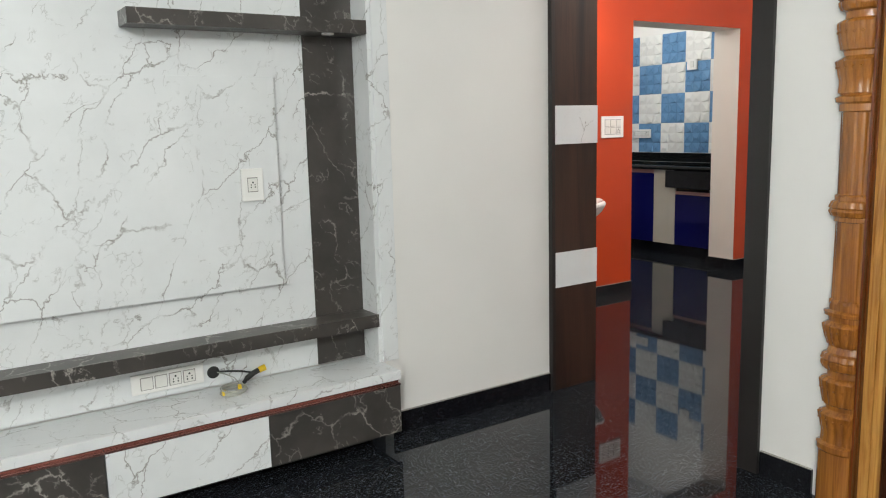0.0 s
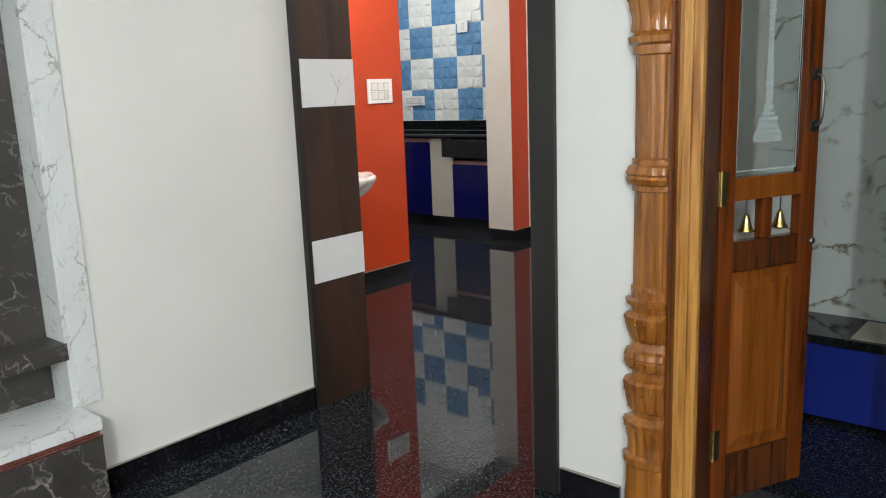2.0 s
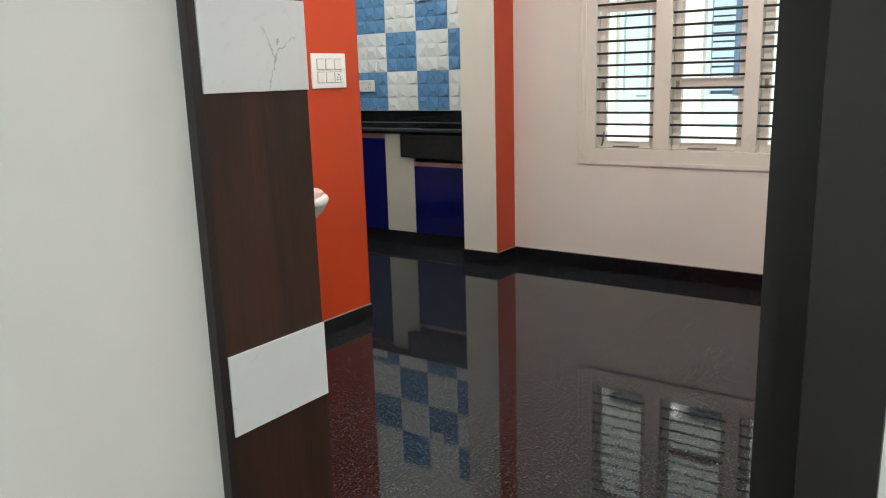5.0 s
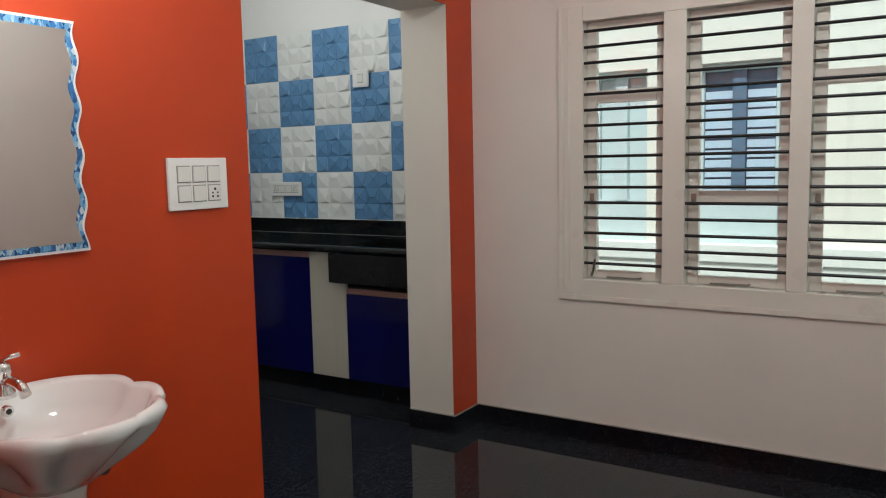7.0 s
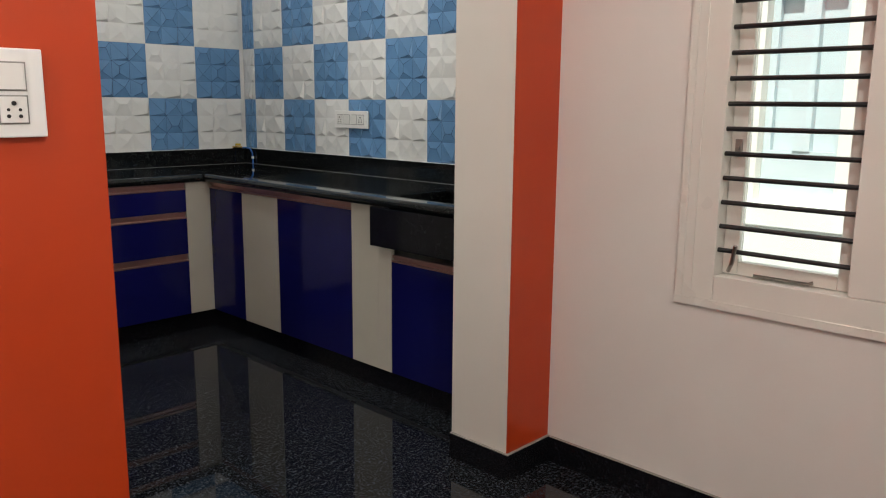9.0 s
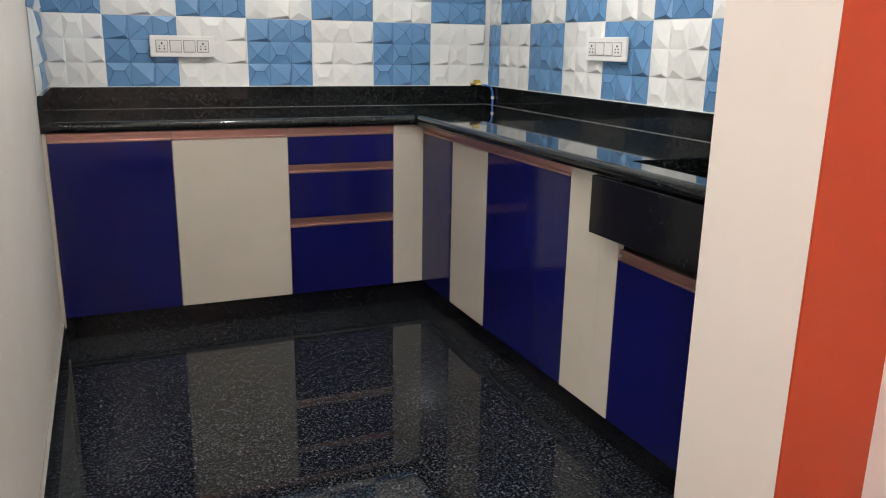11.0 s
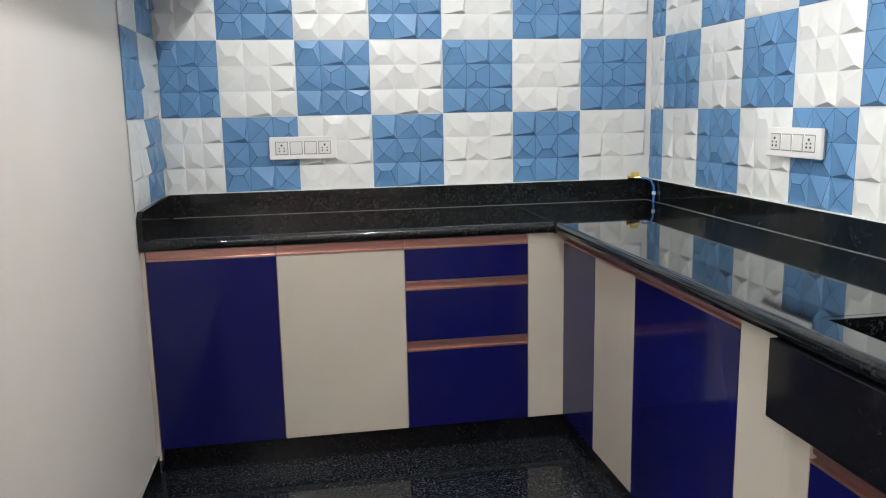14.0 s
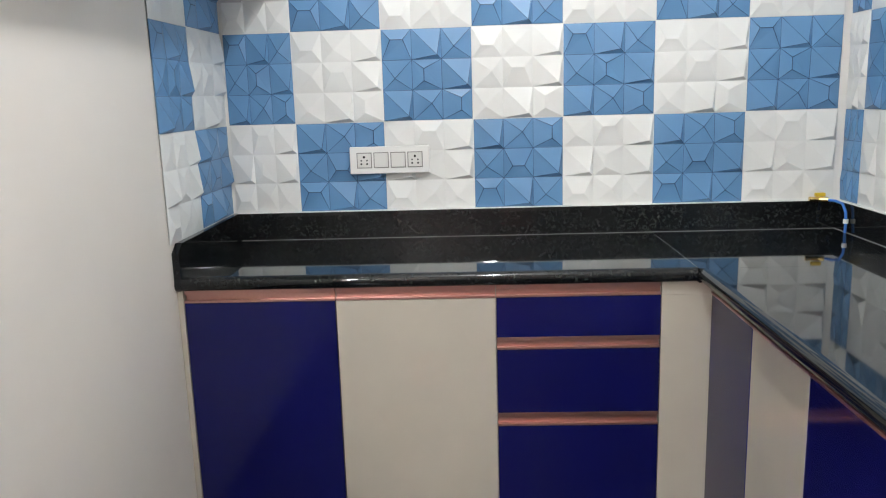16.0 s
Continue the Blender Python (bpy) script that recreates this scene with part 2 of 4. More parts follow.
def base_of(ob):
    m = ob.matrix_basis.copy()
    while ob.parent:
        m = ob.parent.matrix_basis @ ob.matrix_parent_inverse @ m
        ob = ob.parent
    return m


def thing(name, at, label, category, group="", kind=""):
    ob = new(name)
    ob.empty_display_size = 0.05
    ob.matrix_basis = Matrix.Translation(at)
    return tagged(ob, label, category, group, kind)


def add_box(bm, a, b, bevel=0.0):
    lo = [min(p, q) for p, q in zip(a, b)]
    hi = [max(p, q) for p, q in zip(a, b)]
    v = [bm.verts.new((x, y, z)) for x in (lo[0], hi[0]) for y in (lo[1], hi[1]) for z in (lo[2], hi[2])]
    f = [bm.faces.new([v[i] for i in q]) for q in ((0, 1, 3, 2), (4, 6, 7, 5), (0, 4, 5, 1), (2, 3, 7, 6), (0, 2, 6, 4), (1, 5, 7, 3))]
    if bevel:
        edges = list({e for q in f for e in q.edges})
        bmesh.ops.bevel(bm, geom=edges, offset=bevel, segments=2, profile=0.6, affect="EDGES")


def box(a, b, bevel=0.0):
    bm = bmesh.new()
    add_box(bm, a, b, bevel)
    return bm


def boxes(*pairs, bevel=0.0):
    bm = bmesh.new()
    for a, b in pairs:
        add_box(bm, a, b, bevel)
    return bm


def add_turned(bm, at, rings, steps=20, axis="Z", squash=1.0):
    """A turned body: rings of (height, radius) about an upright axis through at."""
    loops = []
    for h, r in rings:
        loop = []
        for i in range(steps):
            a = 2 * math.pi * i / steps
            p = (r * math.cos(a), r * math.sin(a) * squash, h)
            if axis == "X":
                p = (p[2], p[0], p[1])
            elif axis == "Y":
                p = (p[0], p[2], p[1])
            loop.append(bm.verts.new([c + d for c, d in zip(at, p)]))
        loops.append(loop)
    for a, b in zip(loops, loops[1:]):
        for i in range(steps):
            bm.faces.new((a[i], a[(i + 1) % steps], b[(i + 1) % steps], b[i]))
    bm.faces.new(loops[0])
    bm.faces.new(loops[-1])


def turned(at, rings, steps=20, axis="Z", squash=1.0):
    bm = bmesh.new()
    add_turned(bm, at, rings, steps, axis, squash)
    return bm


def tube(points, radius, steps=8):
    bm = bmesh.new()
    pts = [Vector(p) for p in points]
    loops = []
    for i, p in enumerate(pts):
        d = (pts[min(i + 1, len(pts) - 1)] - pts[max(i - 1, 0)]).normalized()
        u = d.orthogonal().normalized()
        if loops:
            u = (last - last.dot(d) * d).normalized()
        last = u
        w = d.cross(u)
        loops.append([bm.verts.new(p + radius * (math.cos(2 * math.pi * k / steps) * u + math.sin(2 * math.pi * k / steps) * w)) for k in range(steps)])
    for a, b in zip(loops, loops[1:]):
        for i in range(steps):
            bm.faces.new((a[i], a[(i + 1) % steps], b[(i + 1) % steps], b[i]))
    bm.faces.new(loops[0])
    bm.faces.new(loops[-1])
    return bm


def structure(name, bm, mat, label, category="wall"):
    return tagged(part(name, bm, mat), label, category, "", "structure")


# ---- the shell ----
YT, XP = 3.415, 3.54            # face of the television wall; face of the partition to the living room
XB = 3.835                      # face of the partition to the dining room
YO, XW = 4.765, 7.055           # orange wall; window wall
KL, KR, KB, KF = 5.565, 7.66, 7.645, 5.02   # kitchen: left, right, back, front
OL, OR, OT = 5.565, 6.83, 2.02  # opening to the kitchen
X0, Y0 = -2.2, -2.4
YR, XJ, XN = 2.40, 5.62, 4.93

floor_base = structure("floor", box((X0 - 0.2, Y0 - 0.2, -0.12), (KR + 0.15, KB + 0.15, -0.012)), "skirt", "polished black granite slab floor", "floor")
structure("ceiling", boxes(((X0 - 0.2, Y0 - 0.2, CEIL), (XW + 0.23, YO + 0.004, CEIL + 0.12)), ((XB - 0.3, YO + 0.004, CEIL), (KR + 0.15, KB + 0.15, CEIL + 0.12))), "ceiling", "plain white plastered ceiling", "ceiling")

wall = boxes(((X0, YT + 0.135, 0), (2.62, YT + 0.30, CEIL)), ((2.62, YT, 0), (XB, YT + 0.30, CEIL)))
structure("wall_television", wall, "wall", "off-white painted wall behind the television unit")
structure("wall_west", box((X0 - 0.15, Y0, 0), (X0, YT + 0.3, CEIL)), "wall", "off-white painted living room wall")
structure("wall_south", box((X0 - 0.15, Y0 - 0.15, 0), (XW + 0.23, Y0, CEIL)), "wall", "off-white painted living room wall")
YP = 2.345                      # edge of the opening in the partition
DOORL, DOORR = 1.848, 1.10       # shrine door opening
structure("wall_partition", boxes(((XP, 1.946, 0), (XB, YP, CEIL)), ((XP, YP, 2.16), (XB, YT, CEIL)),
          ((XP, DOORR - 0.1, 2.223), (XB, 1.946, CEIL)), ((XP, Y0, 0), (XB, DOORR - 0.1, CEIL))), "wall", "off-white painted partition wall with a wide opening")
structure("wall_dining_west", box((XB - 0.13, YT + 0.30, 0), (XB, YO, CEIL)), "orange", "orange painted dining wall")
structure("wall_orange", boxes(((XB - 0.13, YO, 0), (OL, YO + 0.004, CEIL)), ((OR, YO, 0), (XW, YO + 0.004, CEIL)), ((OL, YO, OT), (OR, YO + 0.004, CEIL))),
          "orange", "bright orange painted wall around the kitchen opening")
structure("wall_kitchen_front", boxes(((XB - 0.13, YO + 0.004, 0), (OL, KF, CEIL)), ((OR, YO + 0.004, 0), (KR + 0.2, KF, CEIL)), ((OL, YO + 0.004, OT), (OR, KF, CEIL))),
          "cream_wall", "cream painted kitchen wall with a doorless opening")
structure("wall_kitchen_left", box((KL - 0.15, KF, 0), (KL, KB + 0.15, CEIL)), "cream_wall", "cream painted kitchen side wall")
structure("wall_kitchen_back", box((KL, KB, 0), (KR + 0.15, KB + 0.15, CEIL)), "wall", "white painted kitchen wall above the tiles")
structure("wall_kitchen_right", box((KR, KF, 0), (KR + 0.15, KB, CEIL)), "wall", "white painted kitchen wall above the tiles")
WL, WR, WZ0, WZ1 = 4.30, 2.80, 0.675, 1.98
structure("wall_window", boxes(((XW, WL - 0.02, 0), (XW + 0.23, YO, CEIL)), ((XW, 0.6, 0), (XW + 0.23, WR + 0.02, CEIL)),
          ((XW, WR + 0.02, 0), (XW + 0.23, WL - 0.02, WZ0 + 0.02)), ((XW, WR + 0.02, WZ1 - 0.02), (XW + 0.23, WL - 0.02, CEIL))), "dining", "pale pinkish painted wall around the window")
structure("wall_dining_south", boxes(((XJ, YR - 0.15, 0), (XW, YR, CEIL)), ((XJ - 0.003, YR - 0.155, 0), (XJ + 0.05, YR + 0.02, CEIL))), "dining", "pale painted dining wall")
structure("wall_shrine_north", box((XB, 2.10, 0), (XN, YR, CEIL)), "dining", "pale painted wall beside the shrine room")
structure("wall_passage_end", box((XN, 0.6, 0), (XW, 0.75, CEIL)), "dining", "pale painted passage wall")
structure("wall_shrine_east", box((4.83, Y0, 0), (XN, 2.10, CEIL)), "shrine_marble", "grey-veined white marble clad shrine wall")

# skirting of black granite
H, T = 0.09, 0.012


def skirting(a, b, high=H):
    ob = tagged(part("baseboard", box((*a, 0), (*b, high), 0.001), "skirt"), "black polished granite skirting with a pale cement line on top", "skirting", "granite skirting", "structure")
    part("cement_line", box((a[0] + 0.001, a[1] + 0.001, high), (b[0] - 0.001, b[1] - 0.001, high + 0.0025)), "cement", ob)


skirting((2.66, YT - T), (3.54, YT))
skirting((XP - T, 2.055), (XP, 2.255))
skirting((XB, YO - T), (OL, YO), 0.075)
skirting((OR - T, YO - T), (OR, KF))
skirting((OR, YO - T), (XW, YO))
skirting((XW - T, YR), (XW, YO - T))
skirting((XJ + 0.05, YR), (XW - T, YR + T))
skirting((KL, KF), (KL + T, 7.05))

# ---- living room: television wall ----
YN = 3.545                      # back of the recess
tvw = thing("television_wall_panel", (1.2, YN, 0), "white grey-veined marble laminate panelling with a dark strip, set in a recess", "wall panel")
part("back_board", box((-0.4, YN - 0.012, 0.33), (2.382, YN + 0.004, CEIL)), "marble", tvw)
part("dark_strip", box((2.383, YN - 0.014, 0.33), (2.600, YN + 0.004, CEIL)), "slate", tvw, "dark brown marble laminate strip")
part("raised_board", box((0.30, YN - 0.040, 0.692), (2.247, YN - 0.013, 1.492), 0.0015), "marble", tvw, "raised white marble laminate board")
part("side_lining", box((2.601, YT - 0.006, 0.325), (2.6195, YN + 0.004, CEIL)), "marble", tvw)
part("edge_strip", box((2.6195, YT - 0.012, 0.325), (2.692, YT - 0.0005, CEIL), 0.0015), "marble", tvw)


def shelf(x0, x1, z0, z1, label):
    ob = thing("wall_shelf", ((x0 + x1) / 2, YN - 0.012, z0), label, "shelf")
    part("board", box((x0, 3.4065, z0), (x1 - 0.0015, YN - 0.0125, z1), 0.0008), "slate", ob)
    part("front_edge", box((x0, 3.405, z0), (x1 - 0.0015, 3.4064, z1), 0.0004), "slate", ob)
    part("end_cap", box((x1 - 0.0014, 3.405, z0), (x1, YN - 0.0125, z1), 0.0004), "slate", ob)
    return ob


up = shelf(1.713, 2.6, 1.652, 1.704, "short dark brown marble laminate wall shelf")
part("spotlight", turned((2.45, 3.44, 1.640), [(0.006, 0.022), (0.008, 0.024), (0.0121, 0.024)], 20), "plastic", up, "small round white spotlight ring")
shelf(-0.3, 2.607, 0.478, 0.531, "long dark brown marble laminate wall shelf")

unit = thing("television_cabinet", (1.2, 3.4, 0.0), "wall-hung low cabinet of white and dark marble laminate drawers", "cabinet")
part("carcass", box((-0.3, 3.285, 0.075), (2.610, YN - 0.0125, 0.284)), "slate", unit)
part("top_board", box((-0.3, 3.262, 0.288), (2.618, YN - 0.0125, 0.3245), 0.002), "marble", unit, "white marble laminate top")
# black box standing in for the shadow in the gap under the cabinet
part("plinth", box((-0.25, 3.40, 0.0), (2.55, YN, 0.075)), "black", unit)
edges = [2.616, 2.058, 1.497, 0.937, 0.377, -0.18]
for i, (b, a) in enumerate(zip(edges, edges[1:])):
    d = part("drawer_front", box((a + 0.0015, 3.264, 0.068), (b - 0.0015, 3.284, 0.263), 0.0012), ("slate", "marble")[i % 2], unit)
    part("handle_profile", boxes(((a + 0.001, 3.281, 0.2645), (b - 0.001, 3.286, 0.2872)), ((a + 0.001, 3.261, 0.2645), (b - 0.001, 3.2805, 0.2735)), ((a + 0.001, 3.270, 0.2820), (b - 0.001, 3.2805, 0.2872)), bevel=0.0008), "rose", d, "rose gold aluminium handle profile")


def add_rocker(bm, x, y, z, w, h, face):
    add_box(bm, (x - w / 2, y - face, z - h / 2), (x + w / 2, y, z + h / 2), 0.0015)


def switch_plate(name, label, at, turn, w, h, cols, rows, sockets, depth=0.011, cell=None, category="switch"):
    """A wall plate with its switch and socket modules, facing -y before the turn."""
    ob = thing(name, (0, 0, 0), label, category, "switch plates")
    # grey backing, a painted shade line behind the plate's edge
    part("back_box", box((-w / 2 + 0.0015, -depth * 0.3, -h / 2 + 0.0015), (w / 2 - 0.0015, 0, h / 2 - 0.0015)), "gap", ob)
    part("plate", box((-w / 2, -depth, -h / 2), (w / 2, -depth * 0.3 - 0.0002, h / 2), 0.003), "plastic", ob)
    cw, ch = cell or (w * 0.78 / cols, h * 0.72 / rows)
    for r in range(rows):
        for c in range(cols):
            x = (c - (cols - 1) / 2) * cw
            z = ((rows - 1) / 2 - r) * ch
            m = part("module", box((x - cw * 0.395, -depth - 0.004, z - ch * 0.395), (x + cw * 0.395, -depth + 0.001, z + ch * 0.395), 0.0012), "button", ob)
            if (c, r) in sockets:
                k = min(cw, ch)
                holes = bmesh.new()
                for hx, hz, hr in ((0, 0.2, 0.075), (-0.17, 0.0, 0.05), (0.17, 0.0, 0.05), (-0.17, -0.2, 0.06), (0.17, -0.2, 0.06)):
                    add_turned(holes, (x + hx * k, -depth - 0.0055, z + hz * k), [(0, hr * k), (0.002, hr * k)], 8, "Y")
                part("socket_holes", holes, "ink", m)
    # shade around each module, drawn as a flat grey surround
    rim = bmesh.new()
    for r in range(rows):
        for c in range(cols):
            x = (c - (cols - 1) / 2) * cw
            z = ((rows - 1) / 2 - r) * ch
            add_box(rim, (x - cw * 0.445, -depth - 0.0006, z - ch * 0.445), (x + cw * 0.445, -depth + 0.002, z + ch * 0.445))
    part("rim", rim, "gap", ob)
    ob.matrix_basis = pose(*at, 0, 0, turn)
    return ob


switch_plate("socket_outlet", "white single socket plate on the marble board", (2.136, YN - 0.0401, 1.09), 0, 0.086, 0.122, 1, 1, {(0, 0)}, cell=(0.045, 0.062), category="socket")
switch_plate("socket_outlet", "long white socket plate with four modules under the shelf", (1.777, YN - 0.0121, 0.392), 0, 0.262, 0.075, 4, 1, {(2, 0), (3, 0)}, category="socket")

# grommet, black plug lead and coil of network cable on the cabinet
tagged(part("cable_grommet", turned((1.947, YN - 0.013, 0.383), [(-0.006, 0.022), (0.0, 0.024), (0.0008, 0.024)], 20, "Y"), "black"), "round black cable hole in the marble board", "grommet")
lead = thing("plug_lead", (2.05, 3.51, 0.3245), "black plug lead with a yellow tip lying on the cabinet", "cable")
part("wire", tube([(1.947, 3.538, 0.384), (1.965, 3.528, 0.383), (2.00, 3.522, 0.380), (2.05, 3.515, 0.372), (2.085, 3.510, 0.362)], 0.0038), "black", lead)
part("plug", tube([(2.065, 3.505, 0.340), (2.08, 3.508, 0.348), (2.10, 3.51, 0.358), (2.12, 3.51, 0.364)], 0.011, 10), "black", lead)
part("prong", tube([(2.05, 3.490, 0.333), (2.062, 3.500, 0.340), (2.075, 3.507, 0.346)], 0.0085, 8), "black", lead)
part("cap", tube([(2.118, 3.51, 0.363), (2.13, 3.51, 0.367), (2.145, 3.51, 0.371)], 0.0125, 10), "yellow", lead, "yellow plug cap")
coil = thing("cable_coil", (1.98, 3.41, 0.3245), "coil of grey network cable with yellow ties", "cable")
pts = []
for i in range(0, 132):
    a = 2 * math.pi * i / 22
    r = 0.046 + 0.005 * math.sin(i * 0.31)
    pts.append((1.980 + r * math.cos(a), 3.412 + r * math.sin(a) * 0.9, 0.3285 + 0.0038 * i / 22 + 0.003 * math.sin(a + i * 0.05)))
part("loops", tube(pts, 0.0034, 6), "cable", coil)
part("tail", tube([(1.955, 3.535, 0.382), (1.98, 3.50, 0.379), (2.005, 3.465, 0.368), (2.015, 3.445, 0.350), (2.005, 3.435, 0.343)], 0.0024, 6), "cable", coil)
for a in (0.6, 3.5):
    x, y = 1.980 + 0.040 * math.cos(a), 3.412 + 0.036 * math.sin(a)
    part("tie", turned((x, y, 0.3265), [(0, 0.005), (0.004, 0.0075), (0.018, 0.0075), (0.023, 0.005)], 10), "yellow", coil, "yellow cable tie")

# ---- opening to the dining room ----
jp = thing("jamb_panel", (3.7, YT, 0), "dark walnut laminate jamb panel with two white marble inlays", "door jamb")
part("wood_panel", box((3.562, YT - 0.020, 0), (XB - 0.001, YT - 0.0005, 2.158)), "walnut", jp)
part("edge_trim", box((3.541, YT - 0.026, 0), (3.5615, YT - 0.0005, 2.158), 0.001), "wenge", jp)
for z0, z1 in ((0.511, 0.680), (1.192, 1.370)):
    part("marble_inlay", box((3.564, YT - 0.0265, z0), (XB - 0.002, YT - 0.0195, z1), 0.001), "inlay", jp, "white marble laminate inlay")
post = thing("opening_frame", (XP, 2.3, 0), "dark wenge frame post at the side of the opening", "door frame")
part("face_board", box((XP - 0.016, 2.262, 0), (XP - 0.0005, YP, 2.158), 0.001), "wenge", post)
part("jamb_board", box((3.645, YP + 0.0005, 0), (XB + 0.004, 2.421, 2.158), 0.001), "wenge", post)
part("jamb_lining", box((XP - 0.0004, YP + 0.0005, 0), (3.6445, YP + 0.006, 2.158)), "wenge", post)

# ---- shrine doorway ----
df = thing("carved_door_frame", (3.5, 1.95, 0), "polished teak door frame with a carved pilaster", "door frame")
FX = 3.548
for y0, y1, x in ((1.922, 1.9455, FX), (1.897, 1.922, FX + 0.002), (1.873, 1.897, FX - 0.006), (DOORL, 1.873, FX + 0.002)):
    part("frame_board", box((x, y0, 0), (3.62, y1, 2.12), 0.003), "teak_light", df)
# shadow in the door reveal is put into a darker teak on these two
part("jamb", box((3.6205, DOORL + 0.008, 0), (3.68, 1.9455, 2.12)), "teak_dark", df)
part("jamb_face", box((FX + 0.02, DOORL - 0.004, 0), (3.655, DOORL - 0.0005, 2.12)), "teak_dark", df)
part("head_board", box((FX, DOORR - 0.09, 2.1205), (3.68, 1.9455, 2.22), 0.003), "teak", df)
part("far_board", box((FX, DOORR - 0.09, 0), (3.68, DOORR, 2.12), 0.003), "teak", df)


def pilaster(y, name="pilaster"):
    """Half-round pilaster: (height, swell, flutes) rows, carved with lobes where it swells."""
    stack = [(0.0, 0.020, 0), (0.19, 0.020, 0), (0.196, 0.026, 0), (0.214, 0.026, 0), (0.222, 0.012, 0), (0.25, 0.010, 1), (0.29, 0.017, 1), (0.318, 0.024, 1), (0.326, 0.014, 0), (0.334, 0.003, 0), (0.348, 0.003, 0),
             (0.354, 0.012, 1), (0.39, 0.018, 1), (0.432, 0.024, 1), (0.438, 0.018, 1), (0.446, 0.004, 0), (0.466, 0.002, 0), (0.472, 0.016, 1), (0.486, 0.022, 1), (0.497, 0.022, 1), (0.500, 0.018, 0),
             (0.504, 0.023, 1), (0.520, 0.019, 1), (0.527, 0.008, 0), (0.548, 0.002, 0), (0.556, 0.008, 1), (0.585, 0.017, 1), (0.618, 0.024, 1), (0.624, 0.018, 0), (0.632, 0.008, 0), (0.648, 0.009, 0)]
    rows = stack + [(0.652, 0.021, 0), (0.664, 0.023, 0), (0.670, 0.008, 0), (0.70, 0.008, 0), (0.704, 0.003, 2), (0.955, 0.001, 2),
            (0.958, 0.008, 0), (0.972, 0.008, 0), (0.976, 0.016, 1), (0.990, 0.022, 1), (0.998, 0.018, 0), (1.003, 0.022, 1), (1.02, 0.016, 1), (1.026, 0.008, 0), (1.04, 0.008, 0), (1.044, 0.001, 2),
            (1.30, 0.001, 2), (1.304, 0.009, 0), (1.325, 0.009, 0), (1.332, 0.020, 0), (1.346, 0.022, 0), (1.354, 0.008, 0)]
    rows += [(1.36 + h - 0.222, a, k) for h, a, k in stack[4:]] + [(1.80, 0.003, 2), (2.10, 0.003, 2), (2.12, 0.026, 0), (2.22, 0.026, 0)]
    fine = []
    for a, b in zip(rows, rows[1:]):
        n = 3 if 0.004 < b[0] - a[0] < 0.08 else 1
        for i in range(n):
            s = i / n
            fine.append((a[0] + (b[0] - a[0]) * s, a[1] + (b[1] - a[1]) * (3 * s * s - 2 * s ** 3), max(a[2], b[2]) if a[2] != 2 or b[2] == 2 else 0))
    fine.append(rows[-1])
    bm = bmesh.new()
    loops, steps = [], 42
    for h, swell, kind in fine:
        loop = []
        for i in range(steps + 1):
            a = math.pi * i / steps
            r = 1.0
            if kind == 2:
                r -= 0.19 * (0.5 + 0.5 * math.cos(10 * a)) ** 2
            elif kind == 1:
                r += 0.085 * abs(math.cos(7 * a)) - 0.045
            w, d = (0.0515 + swell * 1.05) * r, (0.034 + swell * 0.9) * r
            loop.append(bm.verts.new((XP - 0.002 - max(0, d * math.sin(a)), max(y + w * math.cos(a), 1.9142), h)))
        loops.append(loop)
    for a, b in zip(loops, loops[1:]):
        for i in range(steps):
            bm.faces.new((a[i], a[i + 1], b[i + 1], b[i]))
        bm.faces.new((a[steps], a[0], b[0], b[steps]))
    bm.faces.new(loops[0])
    bm.faces.new(loops[-1])
    for zb, swell in ((0.600, 0.019), (0.300, 0.020), (0.405, 0.021), (1.438, 0.020), (1.543, 0.021), (1.738, 0.019)):
        for i in range(9):
            a = math.pi * (i + 0.5) / 9
            at = Matrix.Translation((XP - 0.002 - (0.035 + swell * 0.9) * math.sin(a), y + (0.0525 + swell * 1.05) * math.cos(a), zb))
            if at.translation.y > 1.920:
                bmesh.ops.create_icosphere(bm, subdivisions=1, radius=0.0048, matrix=at)
    me = part(name, bm, "teak", df, "carved fluted teak pilaster")
    for p in me.data.polygons:
        p.use_smooth = True
    me.data.set_sharp_from_angle(angle=radians(24))
    return me


pilaster(1.9655)
# side of the proud board, turned from the light; its shade is coloured in
part("edge_fillet", box((XP - 0.030, 1.907, 0), (3.5495, 1.9138, 2.12), 0.001), "teak_red", df, "teak edge beside the pilaster, its shaded side put into darker red")


